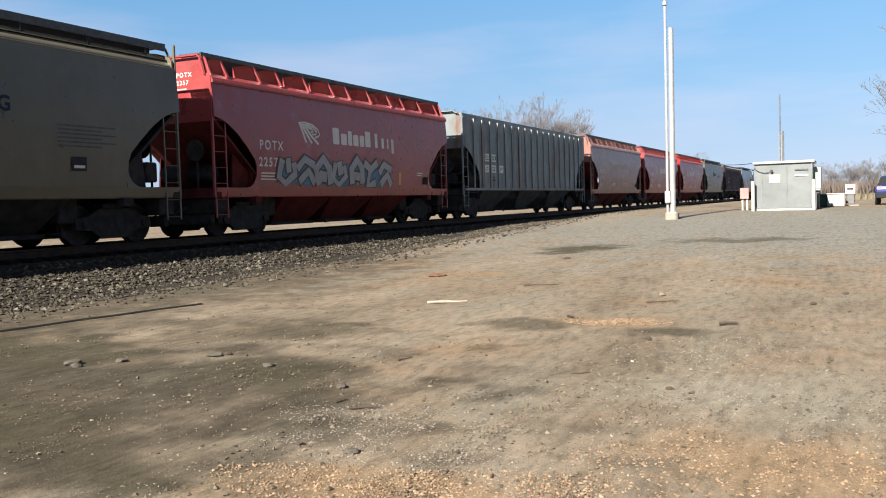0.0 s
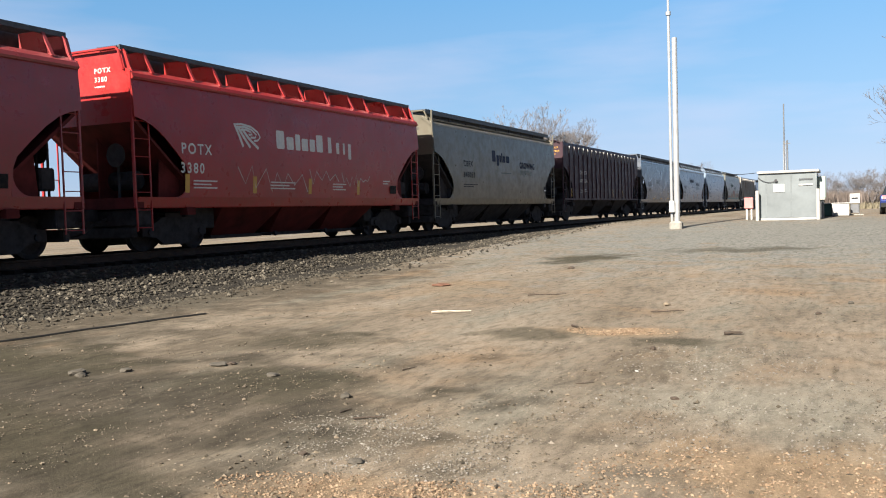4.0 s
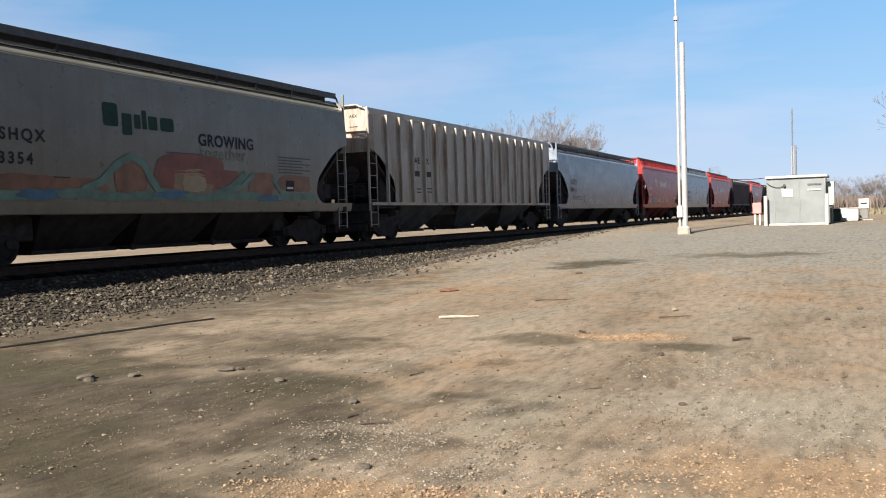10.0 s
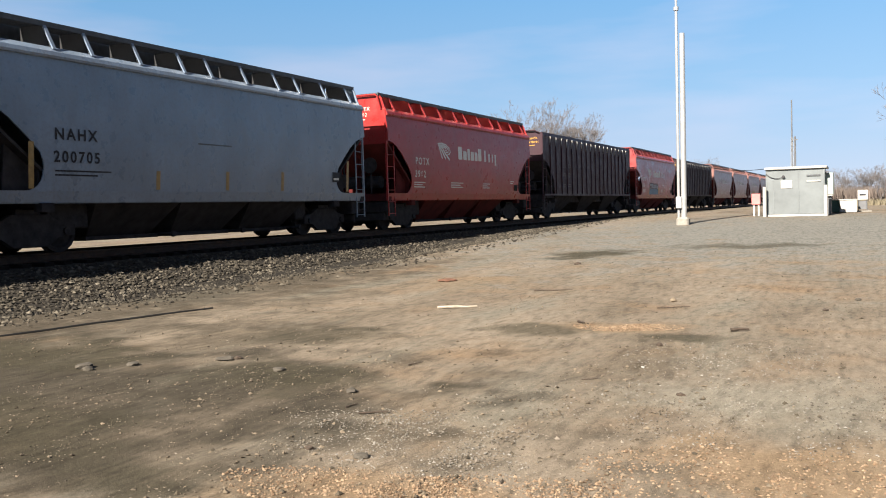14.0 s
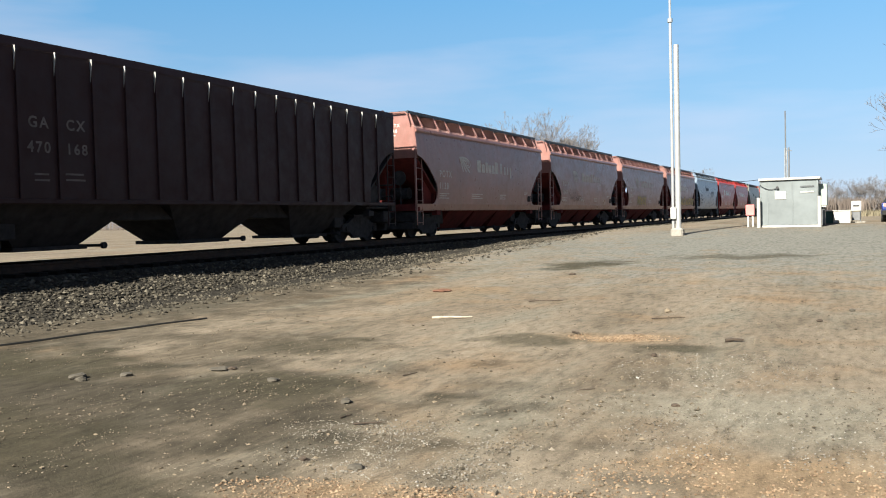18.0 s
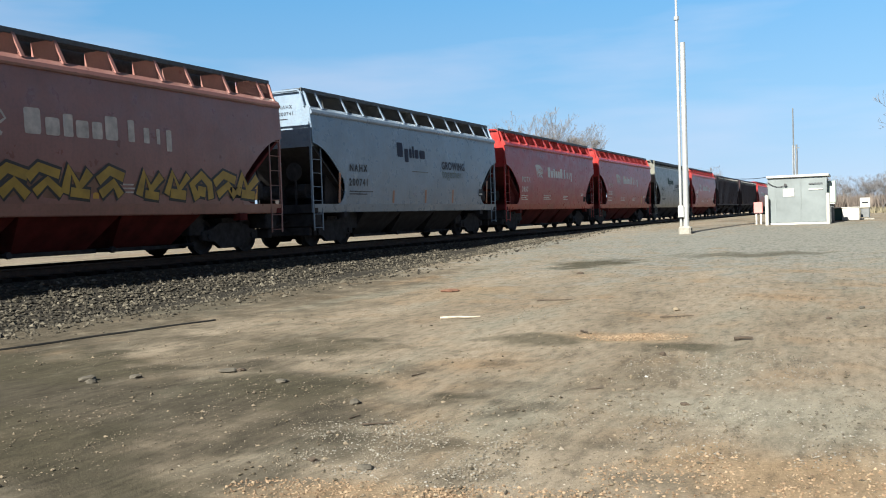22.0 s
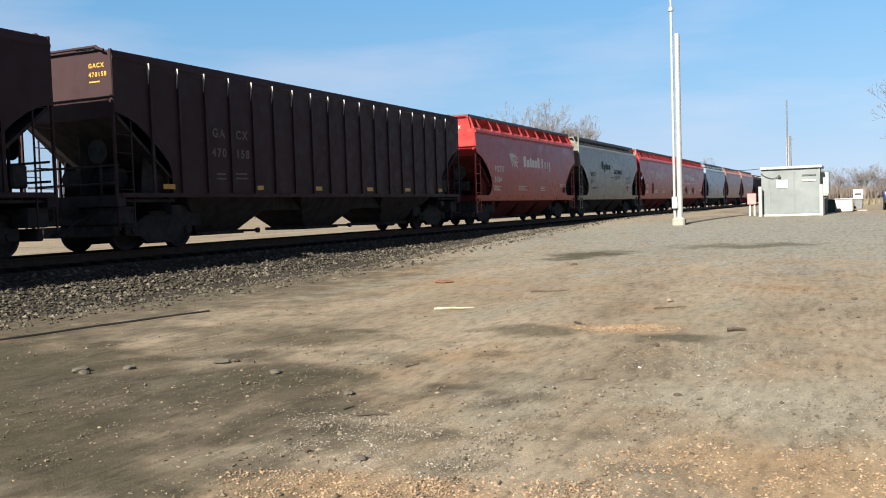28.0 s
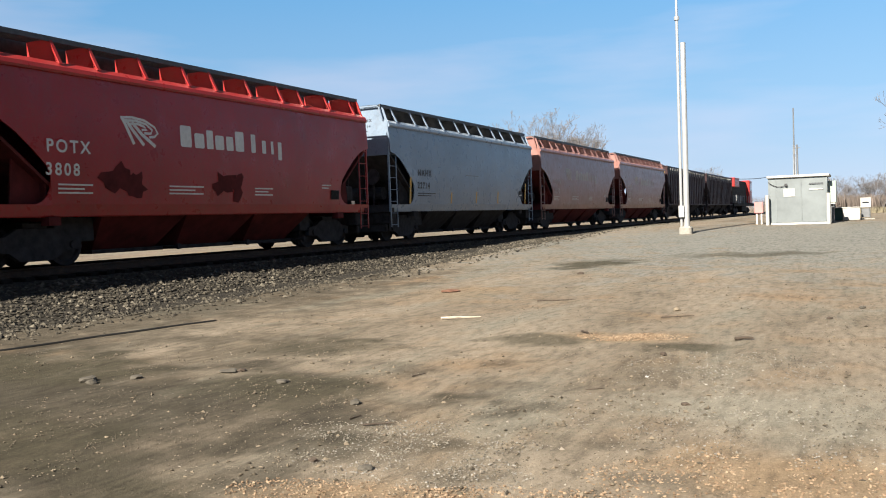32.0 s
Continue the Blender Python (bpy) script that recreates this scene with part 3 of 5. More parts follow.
def build_hopper(kind, length, bays, open_frames=False, deep=0.05):
    """A covered hopper car of that body length, standing on the rails at its middle."""
    car = thing("hopper_car", "covered hopper railcar", "railcar", "cars of the freight train")
    h = length / 2
    rib = kind == "rib"
    sparse = rib or length == LONG
    eave = RIB_EAVE if rib else OPEN_EAVE if open_frames and not sparse else EAVE
    rise = 0.03 if rib else 0.36 if sparse else 0.33 if open_frames else 0.53

    def painted(ob, role="paint"):
        PAINTED[ob.data.name] = role
        return ob

    notch = [(0.0, 3.12), (0.32, 3.05), (0.62, 2.92), (0.95, 2.70), (1.35, 2.36), (1.66, 2.06), (1.74, 1.86), (1.77, SILL1)]
    sill0 = 1.30 if rib else SILL0

    def bottom(y):
        d = h - abs(y)
        for (a, za), (b, zb) in zip(notch, notch[1:]):
            if d <= b:
                return za + (zb - za) * (d - a) / (b - a)
        return SILL1 if not rib else 1.32

    ys = [-h + d for d, _ in notch]
    ys = ys + [-h + 1.77 + (length - 3.54) * k / 12 for k in range(1, 12)] + [-y for y in ys[::-1]]
    for s in (1, -1):
        bm = bmesh.new()
        sheet(bm, ys, bottom, eave - 0.2, lambda z: s * side_x(z, kind))
        bm.normal_update()
        bmesh.ops.solidify(bm, geom=bm.faces[:], thickness=0.03 * s)
        painted(part("side_sheet", bm, RED, car, smooth=not rib))
        # top chord: a lip that leans in towards the roof
        bm = bmesh.new()
        c = side_x(eave - 0.2, kind)
        if rib:
            prof = [(c - 0.06, eave - 0.22), (c + 0.012, eave - 0.22), (c + 0.018, eave - 0.17), (c - 0.03, eave), (c - 0.16, eave)]
        elif open_frames:
            prof = [(c - 0.06, eave - 0.27), (c + 0.012, eave - 0.27), (c + 0.015, eave - 0.24), (c - 0.04, eave - 0.16), (c - 0.20, eave - 0.02), (c - 0.44, eave + 0.12), (c - 0.50, eave + 0.08)]
        else:
            prof = [(c - 0.06, eave - 0.22), (c + 0.055, eave - 0.22), (c + 0.07, eave - 0.17), (c + 0.03, eave - 0.08), (c - 0.12, eave + 0.035), (c - 0.22, eave + 0.02)]
        extrude(bm, [(s * x, z) for x, z in prof], 1, -h, h)
        painted(part("top_chord", bm, RED, car), "chord")
        # side sill
        if not rib:
            painted(part("side_sill", sill_mesh(s, h + (0.28 if open_frames and length < BROAD else -0.06)), RED, car))
            for e in (-1, 1):
                bm = bmesh.new()
                arc = [(e * (h - 1.32 - 0.42 * math.sin(a)), SILL1 + 0.42 * (1 - math.cos(a))) for a in (math.pi / 2 * k / 6 for k in range(7))]
                extrude(bm, arc + [(e * (h - 1.78), SILL1 + 0.42), (e * (h - 1.78), SILL1 - 0.02), (e * (h - 1.32), SILL1 - 0.02)], 0, *sorted((s * 1.478, s * 1.503)))
                painted(part("corner_gusset", bm, RED, car))
        else:
            painted(part("side_sill", made((min(s * 1.40, s * 1.515), max(s * 1.40, s * 1.515), -h + 0.1, h - 0.1, 1.22, 1.33)), RED, car, bevel=0.01))
            me = mesh_of("rib", made((min(s * 1.50, s * (1.50 + deep)), max(s * 1.50, s * (1.50 + deep)), -0.04, 0.04, 1.33, eave - 0.17)), RED)
            PAINTED[me.name] = "paint"
            bm = bmesh.new()
            # pale wedges paint in the sunlight that catches each rib top
            top = eave - 0.175
            extrude(bm, [(s * 1.502, top), (s * 1.565, top), (s * 1.562, top - 0.12), (s * 1.506, top - 0.48)], 1, -0.052, -0.041)
            gusset = mesh_of("gusset", bm, PALE_TICK)
            for k in range(18):
                ob = part("rib", me, None, car)
                ob.matrix_basis = pose(0, -8.2 + 0.957 * k, 0)
                part("gusset", gusset, None, ob, "pale worn wedge standing for sunlight at the rib top")
    # roof
    bm = bmesh.new()
    c, crest = (1.42, 0.045) if rib else (side_x(eave, kind) - 0.10, 0.14)
    extrude(bm, [(-c, eave - 0.03), (c, eave - 0.03), (c - 0.10, eave + 0.01), (0.5, eave + crest), (-0.5, eave + crest), (-c + 0.10, eave + 0.01)], 1, -h + 0.12, h - 0.12)
    painted(part("roof", bm, RED, car), "chord")
    bm = bmesh.new()
    tall = rise + (0.09 if rib or open_frames else 0.11)
    extrude(bm, [(-0.42, eave + 0.03), (0.42, eave + 0.03), (0.40, eave + tall - 0.07), (0.25, eave + tall), (-0.25, eave + tall), (-0.40, eave + tall - 0.07)], 1, -h + 0.5, h - 0.5)
    part("hatch_cover", bm, GRATE, car, "long grey roof hatch cover")
    walk_z = eave + rise
    for s in (1, -1):
        w0, w1 = (0.50, 1.16) if not rib else (0.45, 0.95)
        over = 0.0
        board = part("running_board", made((min(s * w0, s * (w0 + 0.03)), max(s * w0, s * (w0 + 0.03)), -h - over, h + over, walk_z, walk_z + 0.05)), GRATE, car, "grey steel grating walkway along the roof")
        bm = bmesh.new()
        for k in range(11):
            x = w0 + 0.06 + (w1 - w0 - 0.08) * k / 10
            box(bm, min(s * (x - 0.007), s * (x + 0.007)), max(s * (x - 0.007), s * (x + 0.007)), -h - over, h + over, walk_z + 0.002, walk_z + 0.045)
        n = int(length / 0.06)
        for k in range(n + 1):
            y = -h - over + 0.02 + (length + 2 * over - 0.04) * k / n
            box(bm, min(s * w0, s * w1), max(s * w0, s * w1), y - 0.005, y + 0.005, walk_z + 0.012, walk_z + 0.040)
        tagged(part("grating", bm, GRATE, board), kind="stuff")
        part("walkway_beam", made((min(s * w1, s * (w1 + 0.035)), max(s * w1, s * (w1 + 0.035)), -h - over, h + over, walk_z - (0.0 if rib else 0.12 if open_frames else 0.055), walk_z + 0.055)), GRATE, car, "dull grey walkway edge beam")
        bm = bmesh.new()
        if open_frames:
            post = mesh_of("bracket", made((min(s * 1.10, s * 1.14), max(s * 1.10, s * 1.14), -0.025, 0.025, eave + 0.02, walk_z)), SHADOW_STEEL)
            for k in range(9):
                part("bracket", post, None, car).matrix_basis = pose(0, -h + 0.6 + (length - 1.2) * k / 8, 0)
            # sheet put in to close the shaded gap below the walkway
            part("coaming", made((min(s * 0.98, s * 1.01), max(s * 0.98, s * 1.01), -h + 0.35, h - 0.35, eave + 0.05, walk_z - (0.16 if sparse else 0.06))), SHADOW_STEEL, car, "hatch coaming under the walkway, in a shadow-dark tone")
        elif not rib:
            extrude(bm, [(s * 1.44, eave), (s * 1.34, eave + 0.06), (s * 1.16, walk_z), (s * 0.50, walk_z), (s * 0.50, eave + 0.10)], 1, -0.012, 0.012)
            # on grey cars this plate is coloured as if unlit
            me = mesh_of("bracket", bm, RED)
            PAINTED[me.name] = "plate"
            bm = bmesh.new()
            extrude(bm, [(s * 1.47, eave - 0.01), (s * 1.43, eave - 0.01), (s * 1.14, walk_z), (s * 1.18, walk_z)], 1, -0.04, 0.04)
            fl = mesh_of("bracket_flange", bm, RED)
            PAINTED[fl.name] = "paint"
            for k in range(11):
                ob = part("bracket", me, None, car)
                if s > 0:
                    part("bracket_flange", fl, None, ob)
                ob.matrix_basis = pose(0, -h + 0.75 + (length - 1.5) * (k + (0.12 if k % 3 == 1 else -0.1 if k % 3 == 2 else 0)) / 10, 0)
        else:
            box(bm, min(s * 0.45, s * 0.95), max(s * 0.45, s * 0.95), -0.03, 0.03, eave - 0.02, walk_z)
            me = mesh_of("bracket", bm, RED)
            PAINTED[me.name] = "paint"
            for k in range(12):
                ob = part("bracket", me, None, car)
                ob.matrix_basis = pose(0, -h + 0.6 + (length - 1.2) * k / 11, 0)
    rungs = {}
    for e in (-1, 1):
        # end sheet over a slope sheet that runs down to the hopper
        bm = bmesh.new()
        ye = e * (h - 0.02)
        c = 1.47
        crown = [(c * math.cos(a), eave - 0.08 + (0.32 if open_frames else 0.2) * math.sin(a)) for a in (math.pi * k / 12 for k in range(13))]
        if not rib and not open_frames:
            crown = [(c, eave - 0.06), (1.40, eave + 0.08), (1.29, eave + 0.40), (1.22, eave + 0.49), (1.10, eave + 0.52)]
            crown += [(-x, z) for x, z in crown[::-1]]
        extrude(bm, [(-c, 3.02), (c, 3.02)] + crown, 1, min(ye - e * 0.10, ye - e * 0.06), max(ye - e * 0.10, ye - e * 0.06))
        painted(part("end_sheet", bm, RED, car))
        bm = bmesh.new()
        extrude(bm, [(e * (h - 0.08), 3.02), (e * (h - 0.12), 3.08), (e * (h - 2.3), 1.30), (e * (h - 2.3), 1.22)], 0, -1.46, 1.46)
        painted(part("slope_sheet", bm, RED, car, "sloping end sheet, darkened for the shade it lies in"), "under")
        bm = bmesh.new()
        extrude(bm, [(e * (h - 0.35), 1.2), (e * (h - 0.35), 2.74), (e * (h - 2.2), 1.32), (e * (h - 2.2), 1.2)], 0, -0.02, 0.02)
        painted(part("web_plate", bm, UNDER_SHADE, car), "under")
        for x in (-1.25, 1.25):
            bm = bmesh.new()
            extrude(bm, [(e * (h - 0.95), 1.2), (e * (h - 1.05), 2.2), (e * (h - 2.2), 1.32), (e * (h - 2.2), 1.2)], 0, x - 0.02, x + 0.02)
            painted(part("web_plate", bm, UNDER_SHADE, car), "under")
        painted(part("bolster_web", made((-1.42, 1.42, min(e * (h - 1.72), e * (h - 1.68)), max(e * (h - 1.72), e * (h - 1.68)), 0.95, 1.72)), UNDER_SHADE, car), "under")
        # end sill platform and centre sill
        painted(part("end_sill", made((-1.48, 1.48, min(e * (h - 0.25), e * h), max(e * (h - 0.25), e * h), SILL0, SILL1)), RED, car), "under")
        part("end_platform", made((-1.40, 1.40, min(e * (h - 1.9), e * (h - 0.255)), max(e * (h - 1.9), e * (h - 0.255)), 1.12, 1.18)), SOOT, car, "sooty end platform plate")
        part("end_cross_beam", made((-1.36, 1.36, min(e * (h - 0.62), e * (h - 0.12)), max(e * (h - 0.62), e * (h - 0.12)), 0.62, SILL0)), SOOT, car, bevel=0.03)
        part("brake_beam", made((-1.2, 1.2, min(e * (h - 0.30), e * (h - 0.14)), max(e * (h - 0.30), e * (h - 0.14)), 0.34, 0.60)), SOOT, car, bevel=0.03)
        bm = bmesh.new()
        extrude(bm, [(-0.16, e * (h - 1.8)), (-0.16, e * (h + 0.30)), (-0.10, e * (h + 0.38)), (-0.14, e * (h + 0.60)), (-0.02, e * (h + 0.72)), (0.16, e * (h + 0.62)), (0.12, e * (h + 0.36)), (0.16, e * (h + 0.30)), (0.16, e * (h - 1.8))], 2, 0.76, 1.04)
        part("coupler", bm, SOOT, car, "black steel coupler")
        bm = bmesh.new()
        bent_tube(bm, [(0.45, e * (h - 0.1), 0.80), (0.42, e * (h + 0.2), 0.72), (0.30, e * (h + 0.45), 0.50), (0.15, e * (h + 0.72), 0.42)], 0.035)
        part("air_hose", bm, SOOT, car, "black rubber air hose")
        # a loop of pipe over the roof end
        bm = bmesh.new()
        gz = 0.10 if rib else rise - 0.01
        bent_tube(bm, [(-1.3, e * (h + 0.03), eave), (-1.17, e * (h + 0.03), eave + gz - 0.06), (-1.09, e * (h + 0.03), eave + gz), (1.09, e * (h + 0.03), eave + gz), (1.17, e * (h + 0.03), eave + gz - 0.06), (1.3, e * (h + 0.03), eave)], 0.032)
        painted(part("roof_grab_rail", bm, RED, car))
        # dark brake gear under the slope sheet
        for name, p0, p1, r, n in (("brake_cylinder", (-0.9, e * (h - 0.85), 1.72), (0.75, e * (h - 0.85), 1.72), 0.23, 14), ("hand_wheel", (0.6, e * (h - 0.35), 2.3), (0.6, e * (h - 0.31), 2.3), 0.28, 16), ("brake_rod", (0.6, e * (h - 0.4), 1.2), (0.6, e * (h - 0.4), 2.5), 0.035, 8)):
            bm = bmesh.new()
            tube(bm, p0, p1, r, None, n)
            part(name, bm, SOOT, car)
        if e > 0:
            valve = part("control_valve", made((0.85, 1.15, h - 0.80, h - 0.40, 1.42, 1.90)), SOOT, car, "sooty cast brake control valve", bevel=0.04)
            for y, z0, z1 in ((h - 0.74, 1.18, 1.46), (h - 0.46, 1.18, 2.62)):
                bm = bmesh.new()
                tube(bm, (1.0, y, z0), (1.0, y, z1), 0.028, None, 8)
                part("pipe", bm, SOOT, valve)
        if rib:
            for z in (1.55, 1.95):
                bm = bmesh.new()
                tube(bm, (-1.44, e * (h - 0.12), z), (1.44, e * (h - 0.12), z), 0.026, None, 8)
                part("end_handrail", bm, SOOT, car)
        for s in (1, -1):
            # corner post, ladder and inner post
            painted(part("corner_post", made((min(s * 1.42, s * 1.49), max(s * 1.42, s * 1.49), min(e * (h - 0.04), e * (h + 0.02)), max(e * (h - 0.04), e * (h + 0.02)), SILL0, eave + (0.02 if rib else rise if open_frames else -0.04))), RED, car, bevel=0.01))
            ladder = painted(part("ladder", made((min(s * 1.46, s * 1.49), max(s * 1.46, s * 1.49), e * (h - 0.50) - 0.015, e * (h - 0.50) + 0.015, 0.50, 3.12)), RED, car))
            painted(part("step_post", made((min(s * 1.46, s * 1.49), max(s * 1.46, s * 1.49), e * (h - 0.03) - 0.02, e * (h - 0.03) + 0.02, 0.50, SILL0)), RED, ladder))
            if (s, e) not in rungs:
                bm = bmesh.new()
                tube(bm, (s * 1.475, e * (h - 0.03), 0.58), (s * 1.475, e * (h - 0.485), 0.58), 0.012, None, 6)
                rungs[s, e] = mesh_of("rung", bm, RED)
                PAINTED[rungs[s, e].name] = "paint"
            for k in range(7) if s > 0 else (0, 3, 6):
                part("rung", rungs[s, e], None, ladder).matrix_basis = pose(0, 0, 0.41 * k)
            painted(part("jacking_pad", made((min(s * 1.3, s * 1.53), max(s * 1.3, s * 1.53), min(e * (h - 1.95), e * (h - 1.65)), max(e * (h - 1.95), e * (h - 1.65)), 0.86, 1.04)), RED, car), "under")
        build_truck(car, e * (h - 1.75))
    # hopper bays between the trucks
    span = 14.85 if sparse else length - 6.4
    wide = span / bays
    for k in range(bays):
        y = -span / 2 + wide * (k + 0.5)
        low = 0.30 if not rib else 0.34
        a, b = wide * (0.5 if not sparse else 0.41 if rib else 0.35), wide * (0.17 if sparse else 0.36)
        zt = 1.30 if rib else 1.10
        bm = bmesh.new()
        v = [bm.verts.new(p) for p in ((-1.38, y - a, zt), (1.38, y - a, zt), (1.38, y + a, zt), (-1.38, y + a, zt), (-0.6, y - b, low), (0.6, y - b, low), (0.6, y + b, low), (-0.6, y + b, low))]
        for f in ((0, 1, 2, 3), (7, 6, 5, 4), (0, 4, 5, 1), (1, 5, 6, 2), (2, 6, 7, 3), (3, 7, 4, 0)):
            bm.faces.new([v[i] for i in f])
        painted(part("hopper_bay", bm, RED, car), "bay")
        gate = part("discharge_gate", made((-0.75, 0.75, y - b * 1.15, y + b * 1.15, low - 0.09, low)), SOOT, car, "black steel discharge gate")
        bm = bmesh.new()
        yy = y + b * 1.25
        lathe(bm, [(-0.9, 0.035), (1.12, 0.035), (1.125, 0.075), (1.2, 0.075)], 10)
        bmesh.ops.translate(bm, verts=bm.verts[:], vec=(0, yy, low - 0.02))
        bmesh.ops.recalc_face_normals(bm, faces=bm.faces[:])
        part("gate_shaft", bm, SOOT, gate)
    for e in (-1, 1):
        part("brake_rigging", made((-1.0, 1.0, min(e * (h - 3.3), e * (h - 2.2)), max(e * (h - 3.3), e * (h - 2.75)), 0.50, 1.05)), SOOT, car, "black brake rigging and pipes", bevel=0.03)
    if rib:
        part("hopper_saddle", made((-1.0, 1.0, -5.2, 5.2, 0.86, 1.28)), UNDER_SHADE, car, "steel between the hopper bays, darkened for the shade there", bevel=0.02)
    part("centre_sill", made((-0.28, 0.28, -h + 1.0, h - 1.0, 0.86, 1.16)), SOOT, car)
    return car



MARK_SHIFT = {}


def on_side(car, name, verts, faces, mat, kind, proud=0.006, label=""):
    """A flat marking on the near side, laid onto its curve: (along, up) to the car's y and z."""
    proud += 0.004 if name == "lettering" else 0.0
    pv = [(side_x(z, kind) + proud, y + MARK_SHIFT.get(car.name, 0.0), z) for y, z in verts]
    me = bpy.data.meshes.new(name)
    me.from_pydata(pv, [], faces)
    me.materials.append(mat)
    return part(name, me, None, car, label)


def words(car, text, y, z, size, mat, kind="smooth", bold=0.008):
    pts, faces = text_mesh(text, size, bold)
    on_side(car, "lettering", [(y + a, z + b) for a, b in pts], faces, mat, kind)


def bars(car, rects, mat, kind="smooth", name="marking", proud=0.006):
    v, f = [], []
    for y0, y1, z0, z1 in rects:
        n = len(v)
        v += [(y0, z0), (y1, z0), (y1, z1), (y0, z1)]
        f.append((n, n + 1, n + 2, n + 3))
    return on_side(car, name, v, f, mat, kind, proud)


# order of the train: paint, near-side marks
ENDS = [17.12, 32.87, 53.25, 69.29, 85.13, 101.1, 117.7, 138.04, 154.07, 169.95, 185.98, 202.24, 222.38, 242.39, 258.34, 274.58, 290.64, 311.37, 327.73, 348.26, 364.43, 380.4, 396.35, 412.24, 428.26, 443.96, 459.74, 476.11, 491.96, 511.45, 531.74, 547.96, 563.88, 579.31, 594.97, 610.95, 626.76, 642.7, 662.7, 682.7]
SPEED = 17.795
TRAIN = []
PROTO = {"post": build_hopper("rib", LONG, 3, False, 0.10), "smooth": build_hopper("smooth", SHORT, 3), "open": build_hopper("smooth", OPEN, 3, True), "broad": build_hopper("smooth", BROAD, 3, True), "rib": build_hopper("rib", LONG, 3), "long": build_hopper("smooth", LONG, 3, True)}


def repaint(car, main):
    for o in car.children_recursive:
        role = PAINTED.get(o.data.name) if o.data else None
        if role:
            o.material_slots[0].link = "OBJECT"
            # bays and undersides get their shade from darker copies of the paint
            o.material_slots[0].material = (SHADE_SPRAY_RED if main in (RED, PINK, FADED) else DUSTY_SHADE if role == "bay" and main in (SLATE, BEIGE) else UNDER_SHADE) if role in ("bay", "under") else SHADOW_STEEL if role == "plate" and main in (COOL, GREY, STEEL_BLUE, TAN, OLIVE) else main


def add_car(n, kind, mat, label):
    proto = PROTO[kind]
    body = {"smooth": SHORT, "open": OPEN, "broad": BROAD}.get(kind, LONG)
    y = ENDS[n] - body / 2
    car = copy_thing(proto, pose(TRACK_X, y, RAIL_Z))
    repaint(car, mat)
    car["label"] = label
    TRAIN.append((car, y))
    MARK_SHIFT[car.name] = (body - SHORT) / 2 if kind in ("open", "broad") else 0.0
    return car


PLAN = [
    ("broad", OLIVE, "olive"), ("smooth", PINK, "pink"), ("rib", SLATE, "slate"), ("smooth", FADED, "faded"), ("smooth", PINK, "pink"),
    ("smooth", RED, "red"), ("broad", OLIVE, "olive"), ("rib", MAROON, "maroon"), ("open", STEEL_BLUE, "steel"), ("smooth", COOL, "cool"),
    ("smooth", COOL, "cool"), ("open", TAN, "tan"), ("post", BEIGE, "beige"), ("long", GREY, "grey"), ("smooth", RED, "red"),
    ("smooth", COOL, "cool"), ("smooth", RED, "red"), ("rib", MAROON, "maroon"), ("smooth", PINK, "pink"), ("rib", BROWN, "brown"),
    ("smooth", FADED, "faded"), ("smooth", FADED, "faded"), ("smooth", FADED, "faded"), ("smooth", FADED, "faded"), ("smooth", COOL, "cool"),
    ("smooth", RED, "red"), ("smooth", RED, "red"), ("open", TAN, "tan"), ("smooth", RED, "red"), ("rib", BROWN, "brown"),
    ("rib", BROWN, "brown"), ("smooth", RED, "red"), ("open", TAN, "tan"), ("smooth", RED, "red"), ("smooth", RED, "red"),
    ("smooth", COOL, "cool"), ("smooth", FADED, "faded"), ("smooth", FADED, "faded"), ("rib", BROWN, "brown"), ("rib", BROWN, "brown"),
]
LABELS = {
    "olive": "dusty olive-grey covered hopper railcar with smooth curved sides",
    "tan": "dusty tan covered hopper railcar with smooth curved sides",
    "pink": "sun-faded pinkish red covered hopper railcar with smooth sides",
    "slate": "weathered slate-grey rib-sided hopper railcar with rust streaks",
    "faded": "chalky brownish-red covered hopper railcar with smooth curved sides",
    "red": "bright red covered hopper railcar with smooth curved sides",
    "maroon": "dark maroon rib-sided covered hopper railcar",
    "grey": "pale grey covered hopper railcar with smooth sides",
    "steel": "dull steel-blue covered hopper railcar with smooth sides",
    "cool": "clean light blue-grey covered hopper railcar",
    "beige": "rust-streaked beige rib-sided covered hopper railcar",
    "brown": "very dark brown rib-sided covered hopper railcar",
}
CARS = [add_car(n, kind, mat, LABELS[lab]) for n, (kind, mat, lab) in enumerate(PLAN)]
for p in PROTO.values():
    for o in (*p.children_recursive, p):
        bpy.data.objects.remove(o)
WHEELS = [o for car in CARS for o in car.children_recursive if o.name.startswith("wheelset")]


# ---- lettering and paint on the near sides ----
def ribbon(car, name, pts, wide, mat, proud=0.006):
    """A painted band of even width along a bent line on the side."""
    v = []
    for i, (y, z) in enumerate(pts):
        (ya, za), (yb, zb) = pts[max(i - 1, 0)], pts[min(i + 1, len(pts) - 1)]
        n = math.hypot(yb - ya, zb - za) or 1.0
        dy, dz = -(zb - za) / n * wide / 2, (yb - ya) / n * wide / 2
        v += [(y + dy, max(1.31, z + dz)), (y - dy, max(1.31, z - dz))]
    return on_side(car, name, v, [(2 * i, 2 * i + 2, 2 * i + 3, 2 * i + 1) for i in range(len(pts) - 1)], mat, "smooth", proud)


